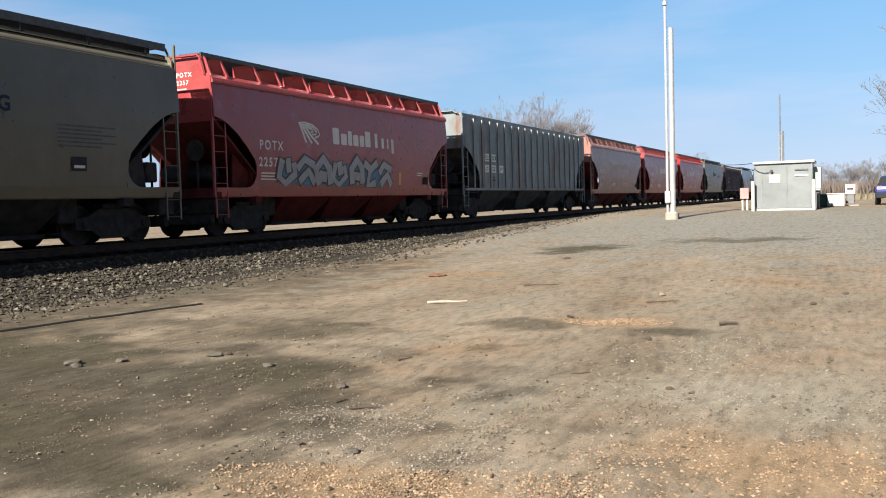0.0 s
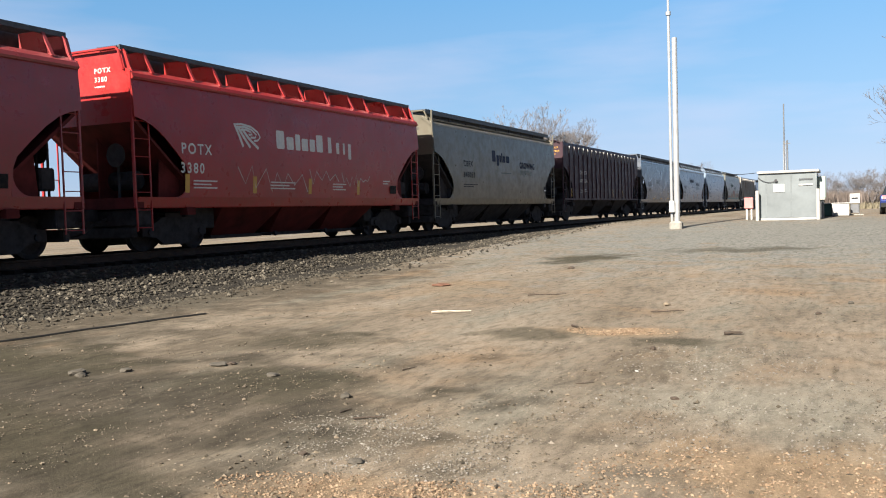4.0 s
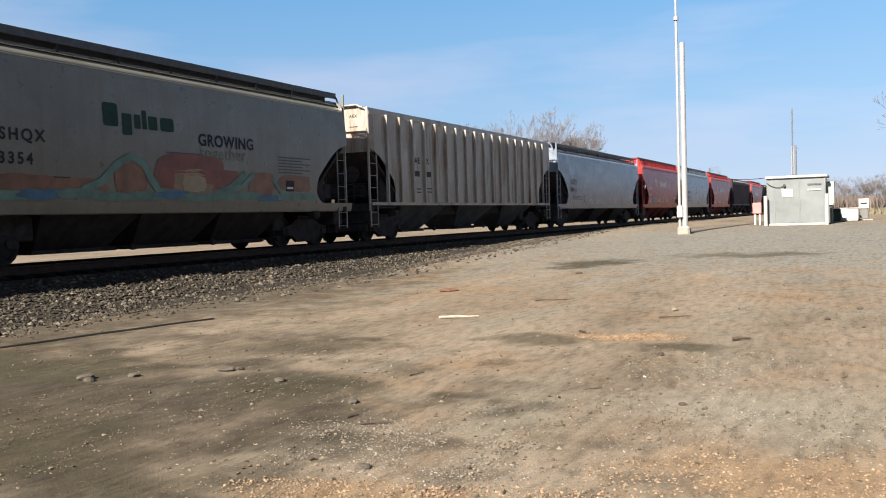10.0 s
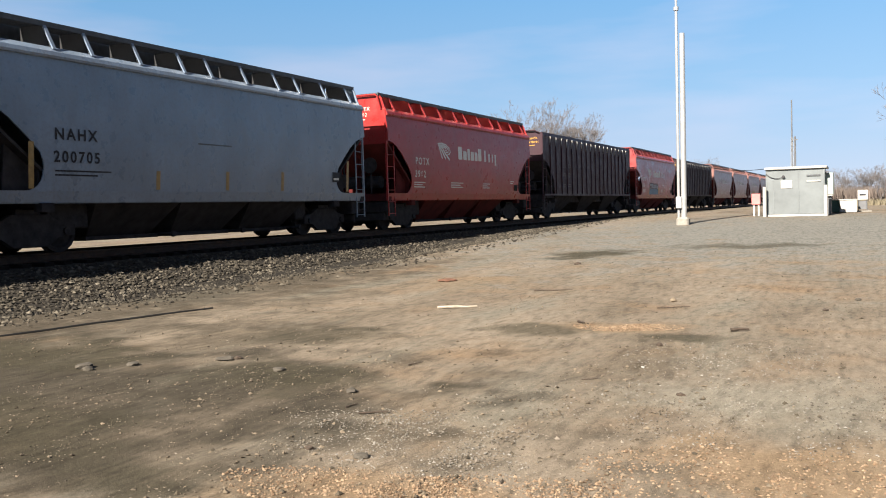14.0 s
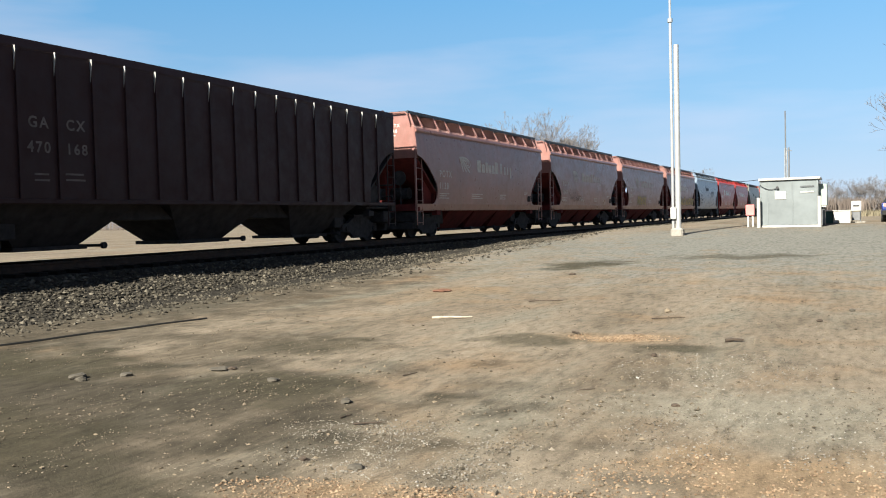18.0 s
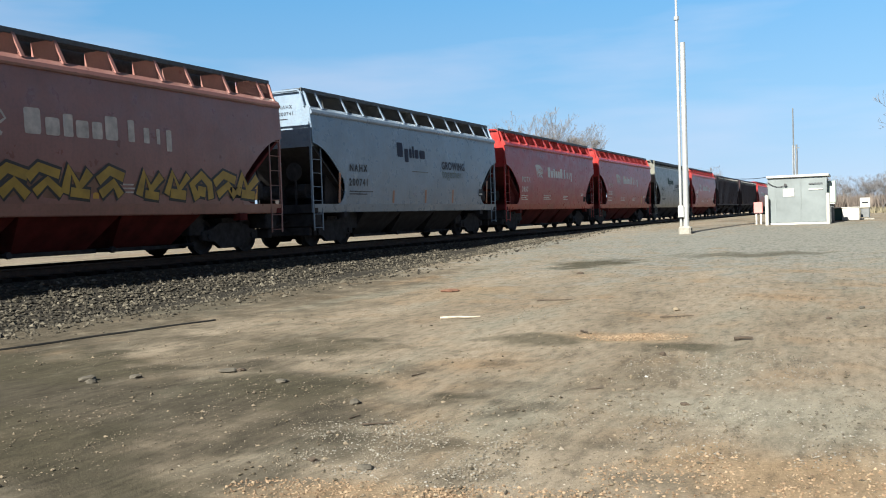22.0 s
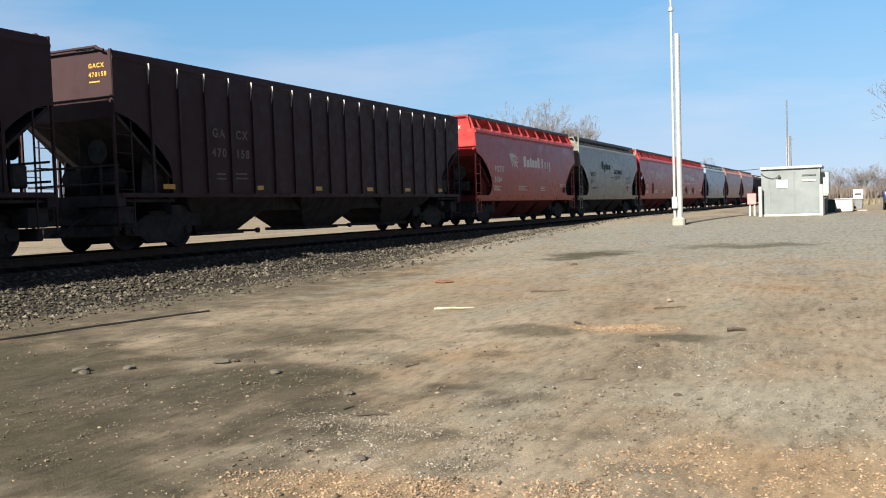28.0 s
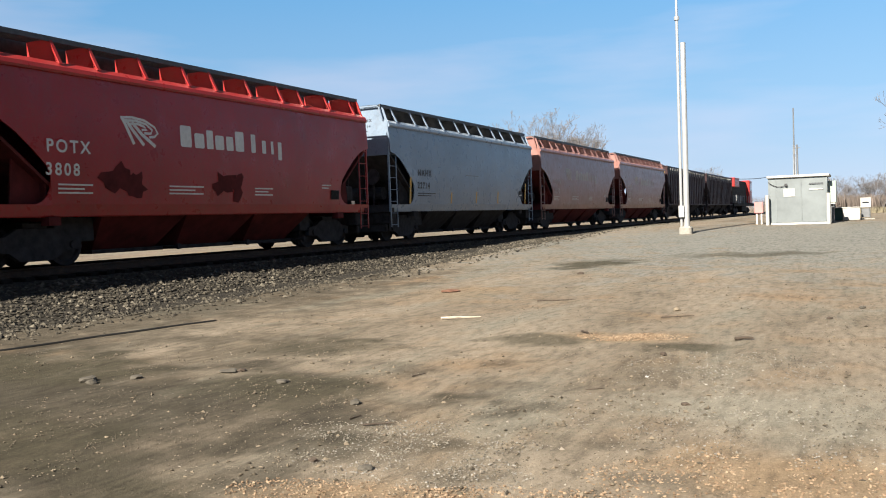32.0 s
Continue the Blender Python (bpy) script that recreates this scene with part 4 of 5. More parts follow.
def wordmark(car, y0, y1, z0, z1, shapes, mat, light=False):
    """Plain rounded blocks across a stretch; shapes: (width share, height share, drop share). A light one has slim blocks."""
    total, y, high = sum(w for w, _, _ in shapes), y0, z1 - z0
    for w, up, down in shapes:
        wide = (y1 - y0) * w / total
        lo, hi = z0 - down * high, z0 + up * high
        a, b = (y + 0.22 * wide, y + 0.62 * wide) if light else (y + 0.05 * wide, y + 0.83 * wide)
        r = 0.14 * (b - a)
        ring = [(cy + r * math.cos(t), cz + r * math.sin(t)) for cy, cz, q in ((b - r, hi - r, 0), (a + r, hi - r, 1), (a + r, lo + r, 2), (b - r, lo + r, 3)) for t in (math.pi / 2 * (q + k / 3) for k in range(4))]
        on_side(car, "wordmark_block", ring, [tuple(range(len(ring)))], mat, "smooth", 0.008)
        y += wide


EMBLEM = {
    "emblem_stripe": (0.085, (((0.05, 0.93), (0.14, 0.66), (0.33, 0.03)), ((0.15, 0.88), (0.32, 0.52), (0.60, 0.02)), ((0.30, 0.82), (0.56, 0.40), (0.92, 0.0)))),
    "emblem_band": (0.055, (((0.0, 0.95), (0.3, 1.0), (0.65, 0.93), (0.92, 0.72), (1.0, 0.5), (0.90, 0.36), (0.75, 0.33)), ((0.10, 0.86), (0.40, 0.89), (0.68, 0.80), (0.85, 0.60), (0.80, 0.47), (0.62, 0.46)), ((0.25, 0.76), (0.45, 0.78), (0.63, 0.70), (0.69, 0.60), (0.55, 0.57)))),
}


def emblem(car, mat, shift=0.0):
    """Slanting stripes under bent bands, each a piece of its own."""
    for name, (wide, lines) in EMBLEM.items():
        for k, line in enumerate(lines):
            ribbon(car, name, [(-3.28 + shift + 1.12 * u, 2.62 + 0.62 * w) for u, w in line], wide, mat, 0.006 + 0.0008 * k + (0.003 if name == "emblem_band" else 0))


def small_print(car, y, z, mat, lines=3, wide=0.9, kind="smooth"):
    bars(car, [(y, y + wide * (1 - 0.25 * (k % 2)), z - 0.085 * k, z - 0.085 * k + 0.035) for k in range(lines)], mat, kind, "small_print")


BOLD = [(1.1, 1, 0), (1.0, 0.7, 0), (0.7, 0.9, 0), (0.95, 0.7, 0), (0.8, 0.7, 0), (1.0, 1, 0)]
LIGHT = [(1.1, 1, 0), (1.0, 0.72, 0), (0.65, 0.72, 0), (1.0, 0.72, 0.3)]


def marks_red(car, mark, number, ink, tape=(), shift=0.0, turn=0.0):
    words(car, mark, -5.22 + shift * 1.3, 2.36, 0.36, ink)
    words(car, number, -5.25 + shift * 1.3, 1.89, 0.35, ink)
    small_print(car, -5.3, 1.68, ink, 3)
    small_print(car, -2.1, 1.70, ink, 3, 1.2)
    small_print(car, 1.15, 1.70, ink, 3, 0.8)
    small_print(car, 4.4, 1.85, ink, 2, 0.5)
    emblem(car, ink, shift + turn)
    wordmark(car, -1.43 + shift, 1.08 + shift, 2.67, 3.19, BOLD, ink)
    wordmark(car, 1.20 + shift, 2.84 + shift, 2.67, 3.16, LIGHT, ink, True)
    bars(car, [(4.9, 5.35, 1.44, 1.72)], BLACK, name="card_holder", proud=0.02)
    if tape:
        for y in tape:
            bars(car, [(y, y + 0.16, 1.40, 1.86)], YELLOW, name="reflector")


SERIF = [(1.35, 1, 0), (0.9, 0.62, 0.32), (0.6, 0.62, 0), (0.45, 0.85, 0), (0.9, 0.62, 0), (1.4, 0.62, 0)]


def marks_grey(car, mark, number, tape, slogan=True, upper=0.0, brand_ink=None, shift=0.0):
    brand_ink = brand_ink or NAVY
    words(car, mark, (-5.38 if shift else -5.22), 2.34 + upper, 0.33, DARK_INK)
    words(car, number, (-5.41 if shift else -5.25), 1.88 + upper, 0.32, DARK_INK)
    small_print(car, -5.22, 1.68 + upper * 0.6, DARK_INK, 2, 1.5)
    small_print(car, -0.9, 2.45, GRATE, 1, 1.3)
    if slogan:
        wordmark(car, -2.0 + shift * 0.6, 0.3 + shift * 0.6, 2.95, 3.46, SERIF, brand_ink)
        words(car, "GROWING", 1.58 + shift, 2.64 + upper * 0.4, 0.41, NAVY, bold=0.012)
        words(car, "together", 1.62 + shift, 2.32 + upper * 0.4, 0.46, SAGE_INK, bold=0.0)
    if shift:
        small_print(car, 3.5, 2.55, GRATE, 6, 1.6)
    cy = 5.2 + shift
    bars(car, [(cy, cy + 0.4, 1.62, 1.92)], DARK_INK, name="card_holder", proud=0.02)
    bars(car, [(cy + 0.05, cy + 0.35, 1.68, 1.74)], WHITE_INK, name="card", proud=0.026)
    for y, z1 in ((-5.85, 2.26), (-2.35, 1.76), (0.15, 1.81), (2.55, 1.86), (6.05, 2.29)) if tape else ():
        bars(car, [(y, y + 0.13, 1.33, z1)], tape, name="reflector")


def marks_rib(car, a, b, na, nb, ink, tape=True):
    for text, y, z in ((a, -6.06, 2.76), (b, -5.12, 2.76), (na, -6.10, 2.26), (nb, -5.14, 2.26)):
        if text:
            words(car, text, y, z, 0.31, ink, "rib")
        else:
            bars(car, [(y + 0.04, y + 0.42, z + 0.02, z + 0.22)], ink, "rib", "worn_number")
    bars(car, [(-5.95, -5.58, 1.68, 1.72), (-5.95, -5.6, 1.80, 1.84), (-5.18, -4.66, 1.70, 1.74), (-5.18, -4.7, 1.82, 1.86)], ink, "rib", "small_print")
    for y in (-7.9, -4.4, -1.45, 1.7, 4.45, 7.2) if tape else ():
        low_tape = tape == "low"
        bars(car, [(y, y + (0.40 if low_tape else 0.10), 1.42, 1.54 if low_tape else 1.92)], YELLOW, "rib", "reflector")


def end_marks(car, half, ink, mark=None, number=None, sizes=(0.36, 0.35), x0=0.30, z0=EAVE):
    """The car's mark and number, small, on the sunlit end sheet, with bars for the unreadable lines."""
    y = -half + 0.074
    for text, size, z in ((mark, sizes[0], z0), (number, sizes[1], z0 - 0.2)):
        if text:
            pts, faces = text_mesh(text, size, 0.008)
            me = bpy.data.meshes.new("end_lettering")
            me.from_pydata([(x0 + 0.45 * p, y, z + 0.45 * q) for p, q in pts], [], faces)
            me.materials.append(ink)
            part("end_lettering", me, None, car)
    me = bpy.data.meshes.new("end_stencil")
    me.from_pydata([(x0, y, z0 - 0.33), (x0 + 0.32, y, z0 - 0.33), (x0 + 0.32, y, z0 - 0.30), (x0, y, z0 - 0.30)], [], [(0, 1, 2, 3)])
    me.materials.append(ink)
    part("end_stencil", me, None, car)


def blob(car, name, cy, cz, ry, rz, mat, rng, proud, wobble=0.25, n=18):
    """An uneven rounded patch of sprayed paint, in rings so that it follows the side."""
    v, f = [(cy, cz)], []
    off = [1 + wobble * (rng.random() - 0.5) * 2 for _ in range(n)]
    for ring in (0.35, 0.7, 1.0):
        for k in range(n):
            a = 2 * math.pi * k / n
            sq = 1 / max(abs(math.cos(a)), abs(math.sin(a))) ** 0.55
            v.append((cy + ry * ring * off[k] * sq * math.cos(a), max(1.31, cz + rz * ring * off[k] * sq * math.sin(a))))
    for k in range(n):
        k2 = (k + 1) % n
        f.append((0, 1 + k, 1 + k2))
        for r in (0, 1):
            f.append((1 + r * n + k, 1 + (r + 1) * n + k, 1 + (r + 1) * n + k2, 1 + r * n + k2))
    return on_side(car, name, v, f, mat, "smooth", proud)


STROKES = (
    (((0.10, 0.15), (0.30, 0.95), (0.55, 0.35), (0.92, 0.88)), ((0.30, 0.20), (0.85, 0.12))),
    (((0.20, 0.90), (0.10, 0.30), (0.45, 0.04), (0.85, 0.40), (0.70, 0.80)), ((0.45, 0.95), (0.55, 0.45))),
    (((0.06, 0.55), (0.40, 0.92), (0.92, 0.70)), ((0.20, 0.10), (0.62, 0.50), (0.95, 0.06))),
    (((0.30, 0.02), (0.12, 0.60), (0.48, 0.98), (0.80, 0.62), (0.92, 0.04)), ((0.30, 0.36), (0.66, 0.30))),
    (((0.05, 0.96), (0.50, 0.70), (0.94, 0.98)), ((0.50, 0.66), (0.30, 0.05), (0.80, 0.16))),
)


def graffiti(car, y0, y1, z0, z1, letters, fill, line, seed, shade=None, thick=0.26):
    """Sprayed shapes of fat bent strokes with a dark edge, over a mist of paint."""
    rng = random.Random(seed)
    wide, high = (y1 - y0) / letters, z1 - z0
    if shade:
        for k in range(max(1, letters - 1)):
            blob(car, "spray_shadow", y0 + wide * (k + 1.0), z0 + high * 0.42, wide * 0.8, high * 0.36, shade, rng, 0.0065 + 0.0004 * k, 0.35)
    for k in range(letters):
        shape = STROKES[rng.randrange(len(STROKES))]
        lean, drop = rng.uniform(-0.10, 0.14) * wide, rng.uniform(-0.06, 0.06) * high
        for j, stroke in enumerate(shape):
            pts = [(y0 + wide * (k + u * 1.04 + rng.uniform(-0.04, 0.04)) + lean * w, z0 + drop + high * w) for u, w in stroke]
            w = thick * rng.uniform(0.85, 1.2)
            ends = [(pts[0][0] * 1.06 - pts[1][0] * 0.06, pts[0][1] * 1.06 - pts[1][1] * 0.06), *pts[1:-1], (pts[-1][0] * 1.06 - pts[-2][0] * 0.06, pts[-1][1] * 1.06 - pts[-2][1] * 0.06)]
            ribbon(car, "spray_outline", ends, w + 0.13, line, 0.012 + 0.0006 * k)
            ribbon(car, "spray_fill", pts, w, fill, 0.019 + 0.0006 * k + 0.0002 * j)


def scrawl(car, y0, y1, z0, z1, turns, mat, seed):
    """One thin sprayed line that zigzags along."""
    rng = random.Random(seed)
    pts = [(y0 + (y1 - y0) * (k + rng.uniform(-0.3, 0.3)) / turns, (z0 if k % 2 else z1) + rng.uniform(-0.12, 0.12)) for k in range(turns + 1)]
    ribbon(car, "spray_line", pts, 0.035, mat, 0.008)


RED_NUMBERS = {1: "2257", 3: "1517", 4: "2772", 5: "3380", 14: "3427", 16: "3962", 18: "2184", 20: "1138", 21: "1040", 22: "1233", 23: "1938", 25: "3957", 26: "3285", 28: "3737", 31: "3084", 33: "2812", 34: "3808", 36: "1172", 37: "1089"}
TAPES = {5: (-5.6, -2.9, -0.2, 2.65), 14: (-2.9, 0.05), 1: (-2.2, 0.0, 2.95), 18: (-3.3, 0.35), 26: (3.9,), 22: (), 23: (0.4, 3.6, 5.9)}
for n, number in RED_NUMBERS.items():
    marks_red(CARS[n], "POTX", number, FADED_INK if PLAN[n][1] is FADED else WHITE_INK, TAPES.get(n, ()), {18: -0.25, 1: -0.12, 5: -0.4, 23: 0.13, 34: -0.28, 33: -0.14, 20: -0.08}.get(n, 0.0), {23: 0.33}.get(n, 0.0))
    end_marks(CARS[n], SHORT / 2, WHITE_INK, "POTX", number)
marks_grey(CARS[0], "CBFX", "345071", None, True, 0.3, GREEN_INK, -1.35)
marks_grey(CARS[6], "CBFX", "345053", None, True, 0.3, NAVY)
marks_grey(CARS[9], "NAHX", "20740", ORANGE)
marks_grey(CARS[10], "NAHX", "20723", ORANGE, False)
marks_grey(CARS[11], "SHQX", "3354", None, True, 0.15, GREEN_INK, -1.35)
marks_grey(CARS[15], "NAHX", "200705", DULL_YELLOW, False)
marks_grey(CARS[24], "NAHX", "200741", ORANGE)
marks_grey(CARS[27], "SHQX", "3777", None, True, 0.1, GREEN_INK, -1.35)
marks_grey(CARS[32], "SHQX", "3817", None, True, 0.15, GREEN_INK, -1.35)
marks_grey(CARS[35], "NAHX", "22714", YELLOW, False)
wordmark(CARS[8], 3.52, 5.38, 2.78, 3.35, [(1, 1, 0), (1, 1, 0), (0.9, 1, 0), (1, 1, 0)], NAVY)
words(CARS[8], "POTX", -5.3, 2.36, 0.36, DARK_INK)
words(CARS[8], "4458", -5.3, 1.92, 0.32, DARK_INK)
small_print(CARS[8], -2.2, 2.8, GRATE, 4, 1.8)
bars(CARS[8], [(y, y + 0.6, 1.31, 1.38) for y in (-3.4, -0.4, 2.5, 5.5)], YELLOW, name="reflector")
words(CARS[13], "ACFX", -7.12, 2.40, 0.40, DARK_INK)
words(CARS[13], "49413", -7.16, 1.95, 0.38, DARK_INK)
small_print(CARS[13], -6.85, 1.72, DARK_INK, 3, 1.8)
for y, z1 in ((-7.3, 2.3), (-4.55, 1.82), (-2.05, 1.8), (1.05, 1.8), (4.1, 1.8)):
    bars(CARS[13], [(y, y + 0.16, 1.33, z1)], ORANGE, name="reflector")
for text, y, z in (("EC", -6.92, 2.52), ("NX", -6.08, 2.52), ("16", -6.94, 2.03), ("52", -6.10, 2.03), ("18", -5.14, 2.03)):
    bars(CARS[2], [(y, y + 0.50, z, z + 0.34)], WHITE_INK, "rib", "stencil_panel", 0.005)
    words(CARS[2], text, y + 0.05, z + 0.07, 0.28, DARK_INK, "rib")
bars(CARS[2], [(-6.05, -5.7, 1.66, 1.72), (-6.05, -5.75, 1.80, 1.84)], DARK_INK, "rib", "small_print")
for n, (na, nb) in {7: ("470", "304"), 17: ("470", "221"), 19: ("470", "168"), 29: ("470", "093"), 30: ("470", "158"), 38: ("470", "310"), 39: ("470", "127")}.items():
    marks_rib(CARS[n], "GA", "CX", na, nb, FADED_INK if n == 7 else DIM_INK, "low" if n == 30 else n in (7, 29))
    end_marks(CARS[n], LONG / 2, YELLOW, "GACX", na + nb, (0.31, 0.31), 0.72, RIB_EAVE - 0.34)
marks_rib(CARS[12], "AE", "X", "", "", DARK_INK, False)
end_marks(CARS[12], LONG / 2, DARK_INK, "AEX", None, (0.31, 0.31), 0.72, RIB_EAVE - 0.30)
for n, mark, number in ((0, "CBFX", "345071"), (6, "CBFX", "345053"), (9, "NAHX", "20740"), (10, "NAHX", "20723"), (11, "SHQX", "3354"), (15, "NAHX", "200705"), (24, "NAHX", "200741"), (27, "SHQX", "3777"), (32, "SHQX", "3817"), (35, "NAHX", "22714")):
    end_marks(CARS[n], {"open": OPEN, "broad": BROAD}.get(PLAN[n][0], SHORT) / 2, DARK_INK, mark, number, (0.33, 0.32))
graffiti(CARS[1], -4.6, 2.35, 1.36, 2.20, 7, SPRAY_SILVER, SPRAY_BLACK, 3, SPRAY_BLUE, 0.27)
scrawl(CARS[5], -3.6, -0.3, 1.55, 2.05, 11, FADED_INK, 5)
scrawl(CARS[5], -0.2, 1.5, 1.75, 2.05, 7, FADED_INK, 6)
scrawl(CARS[5], 1.7, 3.5, 1.72, 1.98, 12, FADED_INK, 8)
graffiti(CARS[14], -3.9, -2.6, 1.42, 1.92, 3, SPRAY_SILVER, SPRAY_BLUE, 7, None, 0.14)
for z0, z1, mat, out in ((1.34, 1.78, SPRAY_BLUE, 0.012), (1.80, 1.86, NAVY, 0.0125)):
    bars(CARS[18], [(-3.1, 0.0, z0, z1)], mat, "smooth", "spray_fill", out)
graffiti(CARS[18], -2.95, -0.05, 1.80, 2.12, 5, SPRAY_SILVER, NAVY, 10, None, 0.14)
for y in (-3.3, 0.02):
    bars(CARS[18], [(y, y + 0.18, 1.34, 1.86)], SPRAY_GOLD, "smooth", "spray_fill", 0.0115)
scrawl(CARS[21], -4.0, -1.4, 1.60, 2.0, 13, BROWN, 11)
scrawl(CARS[21], -3.8, -1.7, 1.55, 1.85, 7, BROWN, 13)
graffiti(CARS[22], -2.75, 0.2, 1.38, 1.98, 5, SPRAY_GOLD, OLIVE, 12, None, 0.16)
for y0, y1, n, seed in ((-3.7, 1.2, 6, 14), (1.6, 6.0, 5, 15)):
    graffiti(CARS[23], y0, y1, 1.42, 2.05, n, SPRAY_GOLD, SPRAY_BLACK, seed, SPRAY_RUST, 0.21)
scrawl(CARS[23], -4.4, -3.5, 1.4, 1.9, 5, NAVY, 17)
_rng = random.Random(21)
for n, cy, cz, ry, rz in ((33, -2.9, 2.02, 0.32, 0.24), (33, -2.95, 1.68, 0.16, 0.30), (33, -2.55, 1.72, 0.12, 0.26), (34, -3.7, 1.86, 0.42, 0.28), (34, -3.2, 1.74, 0.30, 0.24), (34, -0.1, 1.80, 0.40, 0.26), (34, 0.4, 1.72, 0.22, 0.30)):
    blob(CARS[n], "spray_patch", cy, cz, ry, rz, SHADE_SPRAY_RED, _rng, 0.009 + 0.001 * (cy + 4), 0.4)
for cy, cz, ry, rz, mat in ((-4.9, 1.62, 0.9, 0.22, SPRAY_RUST), (-3.5, 1.60, 0.8, 0.20, SPRAY_RUST), (0.0, 2.02, 1.25, 0.44, SPRAY_RED), (1.1, 1.92, 0.7, 0.20, SPRAY_RED), (-2.0, 1.80, 0.50, 0.36, SPRAY_RUST), (0.05, 1.76, 0.72, 0.34, SPRAY_SAND), (2.75, 1.78, 0.56, 0.34, SPRAY_RUST), (4.3, 1.84, 0.8, 0.24, SPRAY_RUST)):
    blob(CARS[11], "spray_fill", cy, cz, ry, rz, mat, _rng, 0.0125 + 0.0008 * cy, 0.07, 24)
blob(CARS[11], "spray_fill", 0.05, 1.74, 0.42, 0.20, SPRAY_PALE, _rng, 0.022, 0.05, 24)
for line, wide in ((((-3.4, 1.55), (-2.9, 1.72), (-2.45, 2.12), (-2.05, 2.32), (-1.65, 2.15), (-1.42, 1.80), (-1.15, 1.55), (-0.8, 1.46)), 0.17), (((0.9, 1.50), (1.4, 1.66), (1.75, 1.86), (2.05, 2.06)), 0.20), (((1.4, 1.60), (1.9, 1.72), (2.4, 2.06)), 0.13), (((3.2, 1.95), (3.6, 1.62), (4.1, 1.50), (4.8, 1.52)), 0.12)):
    ribbon(CARS[11], "spray_line", line, wide, SPRAY_TEAL, 0.0235)
for k in range(12):
    blob(CARS[11], "spray_stroke", -5.3 + 0.93 * k, 1.41 + 0.03 * (k % 3), 0.58, 0.10, SPRAY_BLUE if k % 4 == 1 else SPRAY_TEAL, _rng, 0.026 + 0.0004 * k, 0.2)


# ---- locomotive at the train's tail ----
def build_locomotive():
    loco = thing("locomotive", "black and red diesel locomotive at the end of the train", "locomotive", "cars of the freight train")
    part("frame", made((-1.5, 1.5, -11.0, 11.0, 1.05, 1.45)), BLACK, loco, bevel=0.03)
    part("long_hood", made((-1.05, 1.05, -10.2, 5.2, 1.45, 4.45)), BLACK, loco, "black engine hood", bevel=0.08)
    part("radiator", made((-1.5, 1.5, -10.0, -5.6, 3.5, 4.65)), RED, loco, "red-topped flared radiator", bevel=0.05)
    part("cab", made((-1.5, 1.5, 5.3, 7.9, 1.45, 4.65)), RED, loco, "red driver's cab", bevel=0.1)
    part("nose", made((-1.0, 1.0, 7.9, 10.2, 1.45, 3.35)), RED, loco, "red short nose", bevel=0.12)
    for x in (-1.52, 1.5):
        part("cab_window", made((x, x + 0.02, 5.8, 7.4, 3.2, 4.1)), GLASS_DARK, loco)
    part("fuel_tank", made((-1.4, 1.4, -2.6, 2.6, 0.35, 1.05)), BLACK, loco, bevel=0.1)
    for e in (-1, 1):
        bm = bmesh.new()
        for k in range(9):
            y = e * 10.8 - e * 1.2 * k if e < 0 else -9 + 2.2 * k
            tube(bm, (1.46, y, 1.45), (1.46, y, 2.45), 0.02, None, 6)
            tube(bm, (-1.46, y, 1.45), (-1.46, y, 2.45), 0.02, None, 6)
        part("handrail", bm, GALV, loco)
        truck = build_truck(loco, e * 7.2)
        build_truck(loco, e * 5.1)
        part("coupler", made((-0.16, 0.16, min(e * 11.0, e * 11.6), max(e * 11.0, e * 11.6), 0.75, 1.03)), SOOT, loco, "black steel coupler")
    return loco


LOCO = build_locomotive()
WHEELS += [o for o in LOCO.children_recursive if o.name.startswith("wheelset")]
TRAIN.append((LOCO, ENDS[-1] + 12.6))


